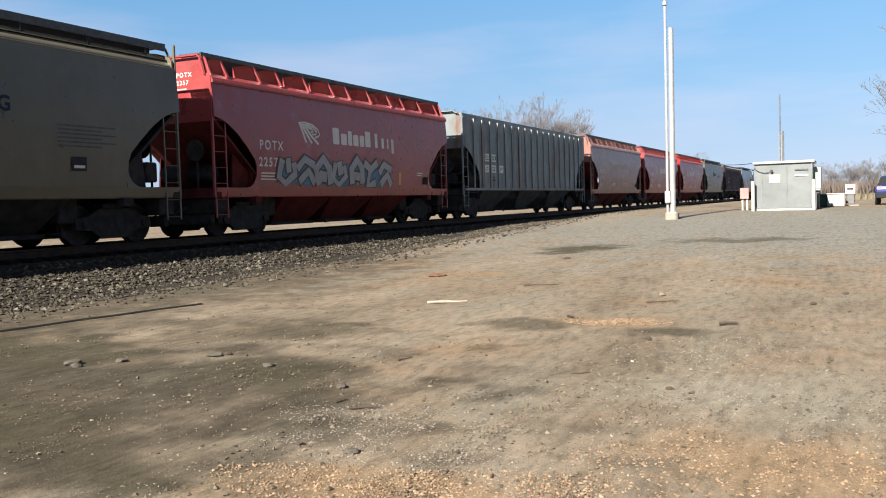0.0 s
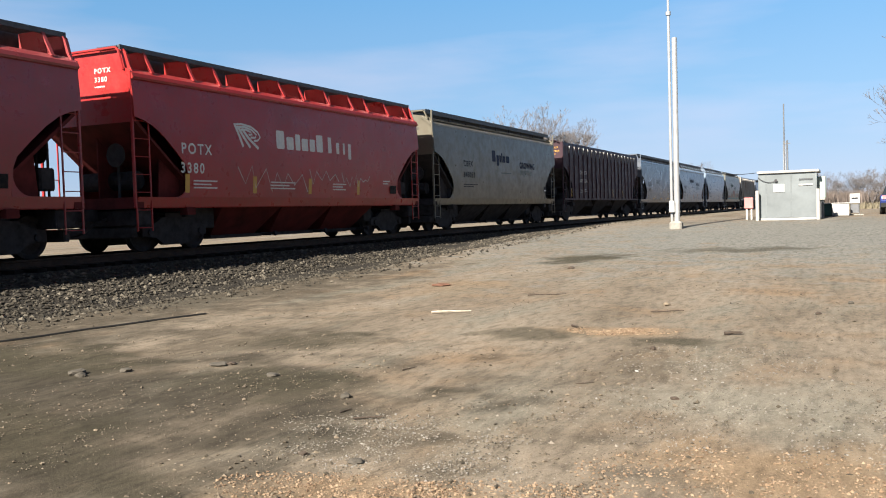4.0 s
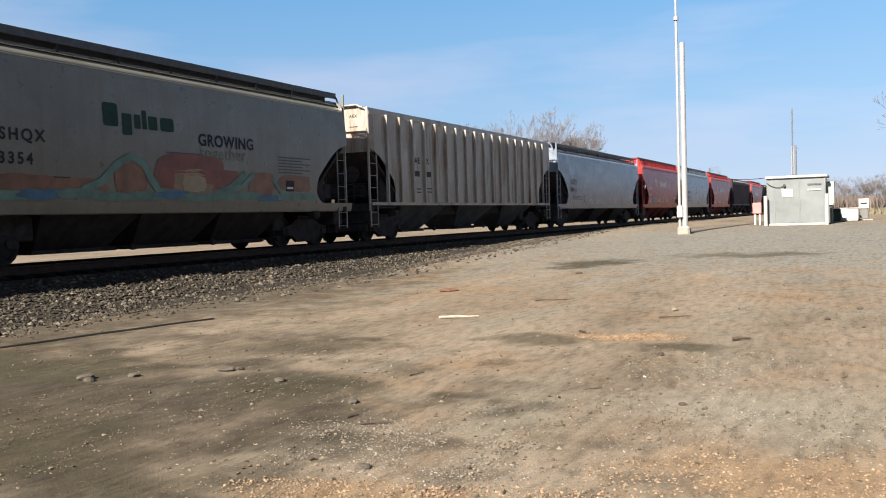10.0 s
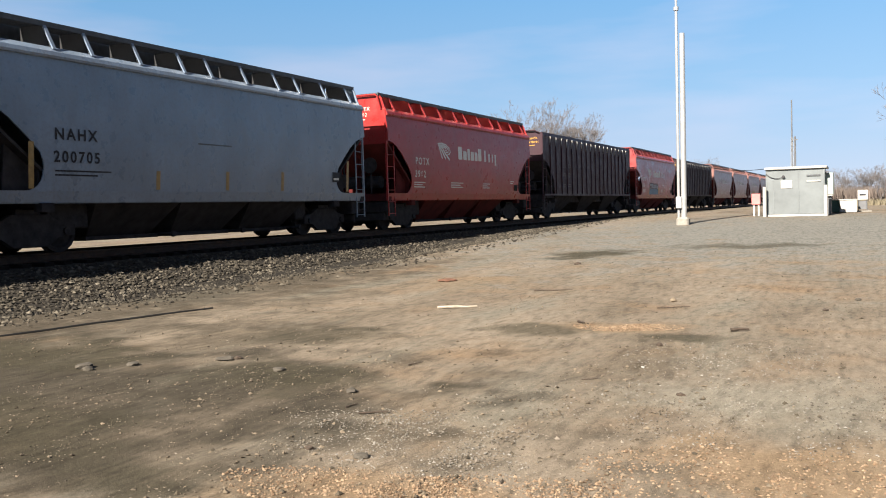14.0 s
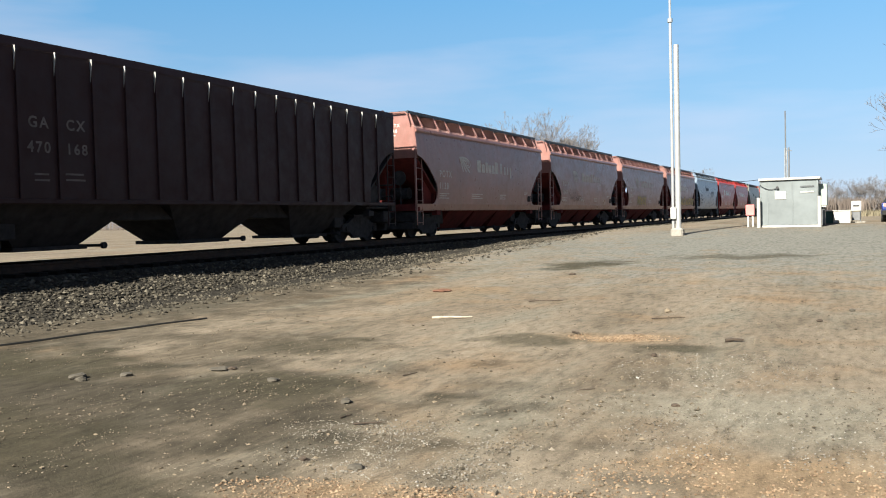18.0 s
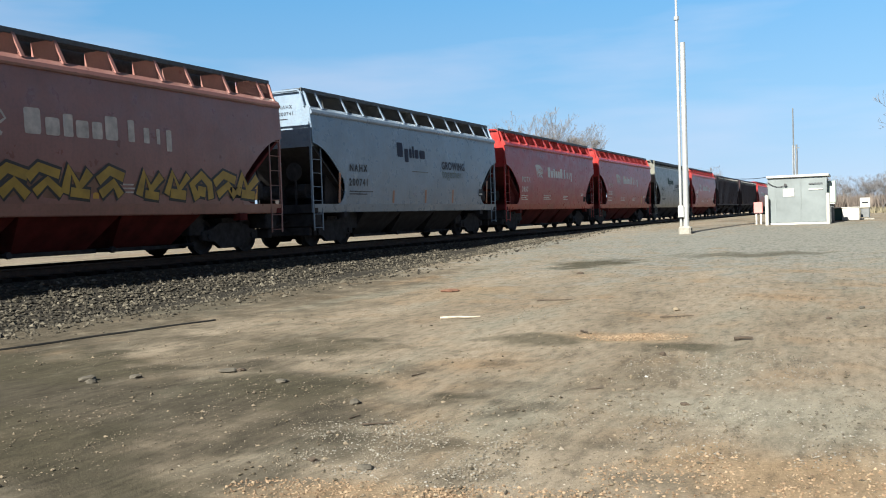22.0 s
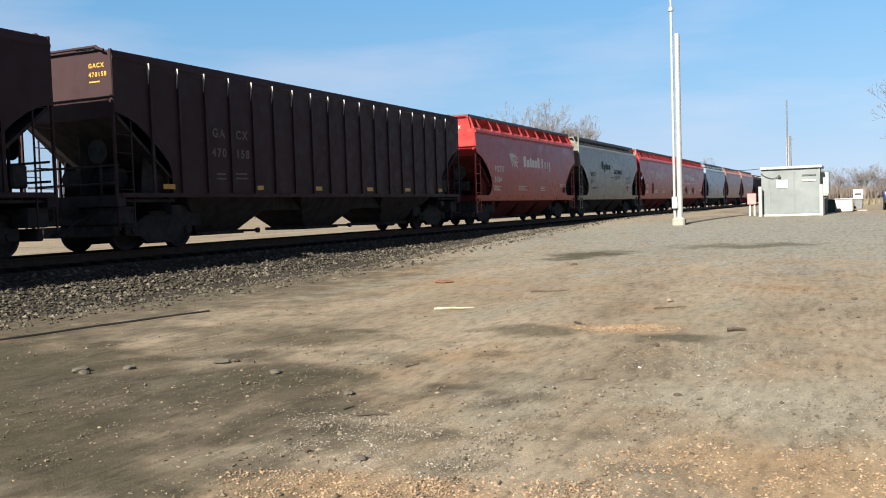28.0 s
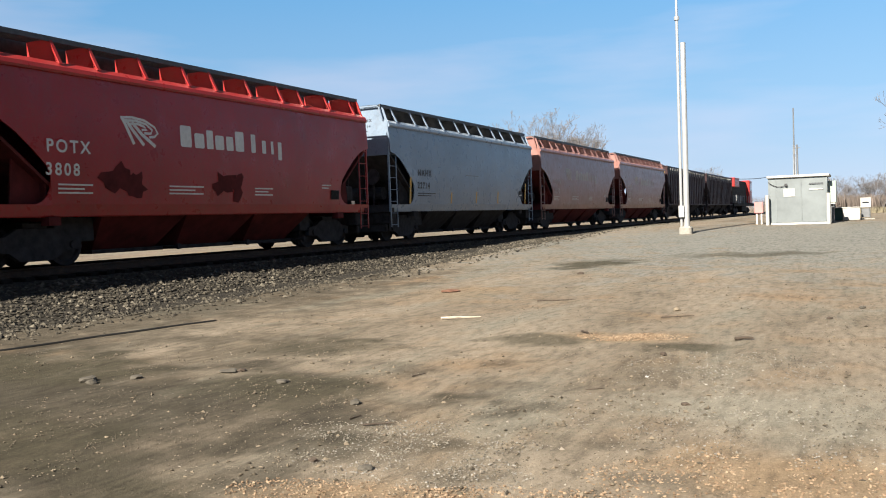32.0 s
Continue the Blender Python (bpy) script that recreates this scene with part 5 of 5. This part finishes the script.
# ---- things by the lot ----
def build_hut():
    hut = thing("equipment_hut", "small aluminium trackside equipment hut with a white roof edge", "hut")
    hut.matrix_basis = pose(-3.0, 46.4, 0.75, 0, 0, 0)
    part("wall", made((-1.27, 1.27, -1.0, 1.3, 0.06, 2.20)), ALU, hut, bevel=0.02)
    part("roof", made((-1.36, 1.40, -1.12, 1.4, 2.20, 2.32)), WHITE, hut, "white metal roof", bevel=0.02)
    part("base_rail", made((-1.33, 1.33, -1.08, 1.35, -0.06, 0.06)), WHITE, hut, bevel=0.01)
    part("notice", made((-0.62, -0.12, -1.03, -1.0, 1.30, 1.68)), WHITE, hut, "white notice board")
    for z in (1.58, 1.84):
        part("vent", made((0.52, 1.12, -1.04, -1.0, z, z + 0.07)), WHITE if z < 1.7 else GRATE, hut)
    bm = bmesh.new()
    tube(bm, (-0.5, -1.12, 1.86), (-0.5, -1.0, 1.86), 0.07, 0.05, 10)
    part("lamp", bm, SPRAY_BLACK, hut, "small black lamp head")
    for x in (-1.27, -0.96, 0.16, 1.27):
        part("corner_trim", made((x - 0.035, x + 0.035, -1.015, -0.985, 0.12, 2.20)), ALU, hut)
    part("side_cabinet", made((1.275, 1.66, -0.4, 0.6, 0.95, 1.98)), PALE_GREEN, hut, "pale green cabinet on the hut's side", bevel=0.02)
    part("cabinet_shelf", made((1.275, 1.62, -0.45, 0.6, 0.88, 0.94)), WHITE, hut)
    part("cabinet_leg", made((1.30, 1.56, -0.3, 0.5, 0.0, 0.87)), MAST_GREY, hut, "dull grey pedestal under the cabinet")
    bm = bmesh.new()
    bent_tube(bm, [(-1.30 + 0.8 * t, -1.06, 2.02 - 0.16 * t - 0.30 * 4 * t * (1 - t) * 0.5) for t in (k / 8 for k in range(9))], 0.014)
    part("lamp_cable", bm, SPRAY_BLACK, hut, "thin black cable drooping to the lamp")
    for x in (-1.33, 1.36):
        bm = bmesh.new()
        tube(bm, (x, -1.35, -0.1), (x, -1.35, 1.40), 0.085, None, 14)
        b = thing("bollard", "white steel guard post in front of the hut", "post", "hut guard posts")
        part("post", bm, WHITE, b)
        b.matrix_basis = pose(-3.0, 46.4, 0.75)


build_hut()


def build_poles():
    p = thing("signal_pole", "twin galvanised steel poles on a concrete footing", "pole")
    p.matrix_basis = pose(-7.03, 39.0, 0.56)
    bm = bmesh.new()
    tube(bm, (-0.22, 0, 0.2), (-0.20, 0, 9.2), 0.06, 0.06, 12)
    tube(bm, (-0.20, 0, 9.15), (-0.20, 0, 9.3), 0.11, 0.11, 12)
    tube(bm, (-0.20, 0, 9.3), (-0.20, 0, 14.0), 0.05, 0.045, 12)
    part("shaft", bm, GALV, p)
    part("footing", made((-0.30, 0.22, -0.25, 0.25, -0.12, 0.33)), CONCRETE, p, bevel=0.07)
    bm = bmesh.new()
    tube(bm, (0.0, 0.0, 0.2), (0.03, 0, 8.17), 0.12, 0.11, 14)
    part("second_shaft", bm, GALV, p, "thicker galvanised post beside the slim one")
    part("junction_box", made((-0.30, -0.06, -0.2, -0.10, 0.72, 1.22)), GALV, p, bevel=0.01)


build_poles()


def build_lot_things():
    p = thing("red_box_on_post", "faded red equipment box on two short white posts", "box")
    p.matrix_basis = pose(-4.92, 47.0, 0.75)
    part("box", made((-0.21, 0.21, -0.12, 0.12, 0.55, 1.10)), PINKBOX, p, bevel=0.02)
    for x in (-0.10, 0.12):
        part("post", made((x - 0.04, x + 0.04, -0.04, 0.04, -0.1, 0.55)), WHITE, p)
    c = thing("white_cabinet", "low white metal cabinet beside the hut", "cabinet")
    c.matrix_basis = pose(-0.76, 50.0, 0.78)
    part("body", made((-0.40, 0.40, -0.35, 0.35, 0.0, 0.62)), WHITE, c, bevel=0.02)
    part("lid", made((-0.80, 0.44, -0.39, 0.39, 0.62, 0.67)), WHITE, c, bevel=0.015)
    # The white cabinet's shaded left part, set as a dark block of its own.
    g = thing("green_cabinet", "shaded left part of the white cabinet, as a dark green block", "cabinet")
    g.matrix_basis = pose(-1.50, 50.2, 0.78)
    part("body", made((-0.32, 0.32, -0.35, 0.35, 0.0, 0.60)), DGREEN, g, bevel=0.02)
    part("lid", made((-0.36, 0.36, -0.38, 0.38, 0.60, 0.64)), DGREEN, g, bevel=0.015)
    t = thing("notice_stand", "small white notice on a low metal stand", "sign")
    t.matrix_basis = pose(-0.10, 51.0, 0.78)
    part("panel", made((-0.24, 0.24, -0.02, 0.02, 0.62, 1.12)), WHITE, t, bevel=0.005)
    part("lower_panel", made((-0.2, 0.2, -0.02, 0.02, 0.12, 0.56)), MAST_GREY, t, "dull grey lower panel")
    part("unreadable_line", made((-0.15, 0.15, -0.026, -0.02, 0.83, 0.91)), DARK_INK, t)
    for x in (-0.2, 0.2):
        part("leg", made((x - 0.02, x + 0.02, -0.02, 0.02, -0.05, 0.62)), GRATE, t)
    part("foot_bar", made((-0.40, 0.42, -0.25, 0.25, 0.0, 0.05)), CONCRETE, t)
    m = thing("radio_mast", "thin grey radio mast", "mast")
    m.matrix_basis = pose(-5.48, 80.0, 0.85)
    bm = bmesh.new()
    tube(bm, (0, 0, -0.1), (0, 0, 4.6), 0.05, 0.04, 8)
    tube(bm, (0, 0, 4.6), (0, 0, 8.95), 0.06, 0.05, 8)
    part("shaft", bm, MAST_GREY, m)
    l = thing("lattice_mast", "short pale lattice mast", "mast")
    l.matrix_basis = pose(-5.75, 84.0, 0.85)
    for dx, dy in ((-0.12, -0.1), (0.12, -0.1), (0, 0.12)):
        bm = bmesh.new()
        tube(bm, (dx, dy, -0.1), (dx * 0.6, dy * 0.6, 6.1), 0.03, 0.025, 6)
        part("leg", bm, GALV, l)
    bm = bmesh.new()
    for k in range(14):
        z = 0.4 * k + 0.2
        tube(bm, (-0.11, -0.09, z), (0.11, -0.09, z + 0.4), 0.014, None, 5, False)
        tube(bm, (0.11, -0.09, z), (0.0, 0.11, z + 0.4), 0.014, None, 5, False)
    part("bracing", bm, GALV, l)
    w = thing("overhead_cable", "thin black cable strung from the hut to the pole", "cable")
    bm = bmesh.new()
    a, b = Vector((-4.4, 45.6, 3.02)), Vector((-7.2, 39.0, 3.35))
    pts = [a.lerp(b, k / 12) + Vector((0, 0, -0.22 * 4 * (k / 12) * (1 - k / 12))) for k in range(13)]
    bent_tube(bm, pts, 0.014)
    part("wire", bm, RUBBER, w)


build_lot_things()


def build_utility_pole():
    """A far timber pole with one crossarm."""
    p = thing("utility_pole", "pale grey utility pole with a short crossarm", "pole")
    p.matrix_basis = pose(-5.9, 90.0, 0.6)
    bm = bmesh.new()
    tube(bm, (0, 0, -0.2), (0, 0, 6.8), 0.10, 0.08, 10)
    part("shaft", bm, MAST_GREY, p)
    part("crossarm", made((-0.28, 0.28, -0.05, 0.05, 6.45, 6.52)), MAST_GREY, p)


build_utility_pole()


def build_parked_car():
    car = thing("parked_car", "dark blue parked hatchback seen from behind", "car")
    car.matrix_basis = pose(2.05, 53.0, 0.78, 0, 0, -3)
    bm = bmesh.new()
    extrude(bm, [(-2.1, 0.35), (-2.15, 0.75), (-2.05, 1.0), (-0.9, 1.0), (1.1, 0.95), (2.0, 0.8), (2.1, 0.4)], 0, -0.86, 0.86)
    part("body", bm, CAR_BLUE, car, bevel=0.06)
    bm = bmesh.new()
    v = [bm.verts.new(p) for p in ((-0.78, -2.0, 0.98), (0.78, -2.0, 0.98), (0.78, 1.0, 0.95), (-0.78, 1.0, 0.95), (-0.62, -1.6, 1.45), (0.62, -1.6, 1.45), (0.62, 0.2, 1.45), (-0.62, 0.2, 1.45))]
    for q in ((4, 5, 6, 7), (0, 1, 5, 4), (1, 2, 6, 5), (2, 3, 7, 6), (3, 0, 4, 7)):
        bm.faces.new([v[i] for i in q])
    part("cabin", bm, GLASS_DARK, car, "dark tinted glasshouse")
    part("roof", made((-0.60, 0.60, -1.55, 0.15, 1.45, 1.48)), CAR_BLUE, car, bevel=0.01)
    part("bumper", made((-0.84, 0.84, -2.25, -2.1, 0.35, 0.60)), RUBBER, car, bevel=0.03)
    part("licence_plate", made((-0.26, 0.26, -2.175, -2.15, 0.72, 0.87)), WHITE, car)
    for x in (-0.75, 0.60):
        part("tail_light", made((x, x + 0.15, -2.17, -2.1, 0.78, 0.97)), PINKBOX, car)
    for x in (-0.80, 0.80):
        for y in (-1.35, 1.35):
            bm = bmesh.new()
            tube(bm, (x - 0.1, y, 0.32), (x + 0.1, y, 0.32), 0.32, None, 18)
            wheel = part("wheel", bm, RUBBER, car)
            bm = bmesh.new()
            s = 1 if x > 0 else -1
            tube(bm, (x + s * 0.1, y, 0.32), (x + s * 0.112, y, 0.32), 0.2, 0.18, 14)
            part("rim", bm, GALV, wheel)


build_parked_car()


# ---- bare trees and scrub ----
def branch_mesh(height, seed, depth=9, spread=0.55, trunk=0.22):
    """A leafless tree: trunk and a crown of ever finer twigs, as two lists of tubes."""
    rng = random.Random(seed)
    wood, twigs = bmesh.new(), bmesh.new()

    def grow(p, way, length, r, level):
        q = p + way * length
        tube(wood if level < 2 else twigs, p, q, max(r, 0.017), max(r * 0.68, 0.013), 6 if level < 2 else 3, False)
        if level >= depth:
            return
        for _ in range(3 if level < 4 else 2):
            side = Vector((rng.uniform(-1, 1), rng.uniform(-1, 1), rng.uniform(-0.25, 0.8)))
            new_way = (way + side.normalized() * (spread + 0.25 * rng.random())).normalized()
            new_way = (new_way + Vector((0, 0, 0.10))).normalized()
            grow(q, new_way, length * rng.uniform(0.62, 0.86), r * 0.62, level + 1)
        if level < 3:
            mid = p + way * length * rng.uniform(0.5, 0.8)
            side = Vector((rng.uniform(-1, 1), rng.uniform(-1, 1), 0.4)).normalized()
            grow(mid, side, length * 0.6, r * 0.5, level + 2)

    grow(Vector((0, 0, -0.3)), Vector((rng.uniform(-0.06, 0.06), rng.uniform(-0.06, 0.06), 1)).normalized(), height * 0.30, trunk, 0)
    return mesh_of("trunk", wood, BARK), mesh_of("crown", twigs, BARK)


KINDS = [branch_mesh(14, 31), branch_mesh(14, 47, spread=0.62), branch_mesh(14, 58, spread=0.7)]


def tree(kind, x, y, z, scale, turn, label="bare leafless tree with a fine twiggy crown"):
    t = thing("tree", label, "tree", "bare winter trees")
    part("trunk", KINDS[kind][0], None, t)
    part("crown", KINDS[kind][1], None, t)
    t.matrix_basis = pose(x, y, z, 0, 0, turn) @ Matrix.Scale(scale, 4)


for kind, x, y, scale, turn in ((0, -36.2, 115, 0.86, 20), (2, -37.2, 119, 0.82, 95), (1, -50.4, 116, 0.95, 80), (0, -45.6, 117, 0.88, 130), (2, -31.0, 190, 0.62, 130), (2, 4.5, 72, 0.62, 40), (1, 9.5, 80, 1.05, 150), (0, 14.5, 84, 1.0, 260)):
    tree(kind, x, y, 0.6, scale, turn)


def build_scrub(name, label, count, place, high, mat, seed, stout=1.0):
    """Leafless scrub: many fine upright stems in tufts."""
    rng = np.random.default_rng(seed)
    verts, faces = [], []
    for _ in range(count):
        x, y, z, tall = place(rng)
        n = len(verts)
        lean = (rng.random(2) - 0.5) * tall * 0.7
        w = (0.02 + 0.03 * rng.random()) * stout
        a = rng.random() * 3.14
        dx, dy = w * math.cos(a), w * math.sin(a)
        verts += [(x - dx, y - dy, z), (x + dx, y + dy, z), (x + lean[0], y + lean[1], z + tall * high), (x + lean[0] * 0.5 + w, y + lean[1] * 0.5 + w, z + tall * high * 0.6)]
        faces += [(n, n + 1, n + 2), (n, n + 3, n + 2), (n + 1, n + 3, n)]
    me = bpy.data.meshes.new(name)
    me.from_pydata(verts, [], faces)
    me.materials.append(mat)
    tagged(new(name, me), label, "scrub", kind="stuff")


_rng = random.Random(77)
for k in range(26):
    tree(k % 3, -4.5 + 1.05 * k + _rng.uniform(-0.8, 0.8), 98 + _rng.uniform(-6, 12), 0.3, _rng.uniform(0.22, 0.34), _rng.uniform(0, 360), "low leafless brown bush at the far side of the lot")

SCRUB_A = plain("dry_brown_scrub", (0.135, 0.112, 0.1), 0.95, 0, 0.4, 0.5)
SCRUB_B = plain("dry_straw_grass", (0.165, 0.145, 0.1), 0.95, 0, 0.3, 0.5)


def scrub_place(rng):
    x = -4 + 40 * rng.random()
    y = 96 + 22 * rng.random()
    clump = 0.5 + 0.5 * noise.noise((x * 0.25, y * 0.12, 3.0))
    return x, y, 0.7, 0.45 + 0.75 * clump + 0.25 * rng.random()


build_scrub("scrub", "brown leafless scrub along the far side of the lot", 12000, scrub_place, 1.9, SCRUB_A, 5)
build_scrub("dry_grass", "pale straw-coloured grass in front of the scrub", 6000, lambda r: (-6 + 50 * r.random(), 84 + 12 * r.random(), 0.75, 0.5 + 0.5 * r.random()), 0.7, SCRUB_B, 6)


def far_place(rng):
    a = radians(-12 + 75 * rng.random())
    d = 330 + 120 * rng.random()
    x, y = -d * math.sin(a), d * math.cos(a)
    return x, y, 0.5, 0.5 + 0.9 * abs(noise.noise((a * 9, d * 0.01, 1))) + 0.4 * rng.random()


build_scrub("far_woods", "hazy brown line of far leafless woods", 16000, far_place, 6.5, SCRUB_A, 7)


# Added out of view to keep low sky light off the car sides.
def sky_screen_place(rng):
    k = rng.random() * 260
    x, y = (24 + 16 * rng.random(), -90 + k) if k < 150 else (50 - (k - 150), -80 - 12 * rng.random())
    return x, y, 0.0, 0.6 + 0.6 * rng.random()


build_scrub("woods", "unseen leafless stems added to block low sky light", 19000, sky_screen_place, 13.0, SCRUB_A, 8, 6.0)


# ---- loose things on the lot ----
def gravel_place(rng):
    while True:
        d = 4.2 + 24 * rng.random() ** 1.7
        a = radians(-8 + 62 * rng.random())
        x, y = -d * math.sin(a), d * math.cos(a)
        if 0.5 + 0.9 * noise.noise((x * 0.8, y * 0.4, 9)) + 0.5 * noise.noise((x * 2.6, y * 1.6, 2)) > rng.random() * 0.9:
            return x, y, ground_z(x, y)


stones("gravel", 40000, gravel_place, (0.003, 0.0105), GRAVEL, "pale and brown gravel scattered over the dirt lot", 12)


def cluster(spots):
    def place(rng):
        cx, cy, rx, ry = spots[int(rng.random() * len(spots))]
        a, d = rng.random() * 6.283, rng.random() ** 0.6
        x, y = cx + rx * d * math.cos(a), cy + ry * d * math.sin(a)
        return x, y, ground_z(x, y)
    return place


PALE_GRAVEL = stone_material("pale_crushed_gravel", [(0.0, (0.10, 0.086, 0.07)), (0.4, (0.20, 0.18, 0.15)), (0.85, (0.25, 0.235, 0.21)), (1.0, (0.36, 0.345, 0.32))])
CLAY_GRAVEL = stone_material("orange_clay_gravel", [(0.0, (0.14, 0.09, 0.055)), (0.5, (0.30, 0.205, 0.13)), (1.0, (0.40, 0.30, 0.205))])
DIRT_CLOD = stone_material("dry_dirt_clods", [(0.0, (0.07, 0.058, 0.04)), (0.5, (0.13, 0.106, 0.076)), (1.0, (0.24, 0.195, 0.142))])
stones("pale_gravel", 8000, cluster([(-0.8, 7.0, 1.7, 1.4), (-0.5, 6.4, 1.5, 0.8), (-2.6, 4.9, 0.9, 0.4), (-3.0, 5.6, 1.0, 0.4), (-1.3, 9.0, 1.0, 1.0)]), (0.004, 0.014), PALE_GRAVEL, "pale crushed gravel patches on the lot", 23)
stones("clay_gravel", 9000, cluster([(-2.5, 4.15, 0.95, 0.38), (-0.4, 5.2, 1.2, 0.6), (-1.5, 4.4, 0.8, 0.4), (-2.7, 11.0, 0.7, 0.4)]), (0.004, 0.016), CLAY_GRAVEL, "orange clay gravel patches on the lot", 24)
stones("dirt_clods", 3400, gravel_place, (0.008, 0.028), DIRT_CLOD, "dry clods of dirt scattered over the lot", 25)
stones("pebbles", 380, gravel_place, (0.012, 0.030), GRAVEL, "larger loose pebbles on the dirt lot", 13)

DRY_WOOD = plain("bleached_wood", (0.36, 0.32, 0.26), 0.85, 0, 0.3, 12.0, 0.3)
DARK_WOOD = plain("dark_rotten_wood", (0.05, 0.037, 0.028), 0.9, 0, 0.4, 12.0, 0.3)
CLAY = plain("red_clay_lump", (0.135, 0.066, 0.042), 0.9, 0, 0.3, 12.0, 0.4)
SLATE_STONE = plain("grey_stone", (0.075, 0.067, 0.055), 0.9, 0, 0.3, 9.0, 0.4)


def stick(x, y, length, turn, r, mat, label, name="stick"):
    rng = random.Random(int(x * 100))
    bm = bmesh.new()
    p = Vector((-length / 2, 0, r))
    for k in range(4):
        q = Vector((-length / 2 + length * (k + 1) / 4, rng.uniform(-0.03, 0.03) * length, r + rng.uniform(0, 0.4) * r))
        tube(bm, p, q, r * (1 - 0.12 * k), r * (1 - 0.12 * (k + 1)), 6)
        p = q
    bmesh.ops.remove_doubles(bm, verts=bm.verts[:], dist=0.0005)
    ob = tagged(new(name, mesh_of(name, bm, mat)), label, "stick")
    ob.matrix_basis = pose(x, y, ground_z(x, y) + 0.002, 0, 0, turn)


def lump(x, y, size, flat, mat, label, name="stone"):
    rng = random.Random(int(x * 100 + y * 10))
    bm = bmesh.new()
    bmesh.ops.create_icosphere(bm, subdivisions=2, radius=size)
    for v in bm.verts:
        v.co *= 0.8 + 0.45 * noise.noise(v.co * (2.2 / size) + Vector((x, y, 0)))
        v.co.z *= flat
    ob = tagged(new(name, mesh_of(name, bm, mat)), label, "stone")
    ob.matrix_basis = pose(x, y, ground_z(x, y) + size * flat * 0.35, 0, 0, rng.uniform(0, 360))


stick(-5.75, 12.55, 0.62, 22, 0.022, DRY_WOOD, "bleached pale stick lying on the dirt")
stick(-1.34, 10.89, 0.21, 20, 0.024, DARK_WOOD, "short dark brown chunk of wood on the dirt", "wood_chunk")
stick(-3.36, 5.76, 0.22, 28, 0.009, DARK_WOOD, "dark twig on the gravel", "twig")
stick(-3.36, 11.2, 0.20, -50, 0.016, DARK_WOOD, "dark bent twig on the dirt", "twig")
stick(-3.7, 6.0, 0.14, 80, 0.008, DARK_WOOD, "dark twig on the gravel", "twig")
stick(-2.55, 13.2, 0.5, 30, 0.010, DARK_WOOD, "thin brown twig on the dirt", "twig")
stick(-5.1, 15.31, 0.7, 25, 0.014, DARK_WOOD, "thin brown twig on the dirt", "twig")
stick(-2.2, 7.6, 0.18, 40, 0.006, DARK_WOOD, "thin brown twig on the dirt", "twig")
stick(-4.1, 7.9, 0.2, 70, 0.008, DARK_WOOD, "thin brown twig on the dirt", "twig")
for x, y, size, flat, mat in ((-2.0, 9.52, 0.045, 0.7, DARK_WOOD), (-4.0, 6.5, 0.06, 0.6, SLATE_STONE), (-6.14, 7.45, 0.12, 0.2, SLATE_STONE), (-6.02, 7.52, 0.06, 0.5, DARK_WOOD), (-7.43, 6.75, 0.11, 0.45, SLATE_STONE), (-7.3, 6.68, 0.07, 0.6, SLATE_STONE), (-7.0, 7.0, 0.09, 0.4, SLATE_STONE), (-3.28, 4.78, 0.035, 0.6, DARK_WOOD), (-2.86, 4.74, 0.06, 0.4, SLATE_STONE), (-5.2, 7.1, 0.08, 0.35, SLATE_STONE), (-2.76, 14.22, 0.07, 0.8, DIRT_CLOD), (-0.5, 13.2, 0.05, 0.6, DARK_WOOD), (-0.1, 14.6, 0.06, 0.6, SLATE_STONE), (-1.9, 8.3, 0.022, 0.6, WHITE), (-7.89, 16.76, 0.24, 0.2, CLAY), (-6.41, 21.17, 0.1, 0.5, DARK_WOOD), (-1.35, 7.2, 0.04, 0.6, DARK_WOOD)):
    lump(x, y, size, flat, mat, "small loose stone lying on the dirt" if mat in (SLATE_STONE, WHITE) else "dark clod lying on the dirt", "stone" if mat in (SLATE_STONE, WHITE) else "clod")


def build_ground_cable():
    bm = bmesh.new()
    pts = []
    for k in range(26):
        t = k / 25
        x, y = -10.73 + 0.88 * t + 0.04 * math.sin(9 * t), 7.35 + 4.31 * t
        pts.append(Vector((x, y, ground_z(x, y) + 0.008)))
    for a, b in zip(pts, pts[1:]):
        tube(bm, a, b, 0.022, None, 6, False)
    bmesh.ops.remove_doubles(bm, verts=bm.verts[:], dist=0.01)
    tagged(new("ground_cable", mesh_of("ground_cable", bm, RUBBER)), "black cable lying on the dirt beside the ballast", "cable")


build_ground_cable()


def motions():
    for car, y in TRAIN:
        walk(car, [(0.0, pose(TRACK_X, y, RAIL_Z)), (32.0, pose(TRACK_X, y - SPEED * 32.0, RAIL_Z))])
    # every wheelset rolls at the train's speed
    first = WHEELS[0]
    walk(first, [(k / 30, pose(0, 0, 0, math.degrees(SPEED * k / 30 / 0.457) % 360)) for k in range(961)])
    for w in WHEELS[1:]:
        keys = w.animation_data_create()
        w.rotation_mode = "QUATERNION"
        keys.action = first.animation_data.action
        keys.action_slot = first.animation_data.action_slot


motions()
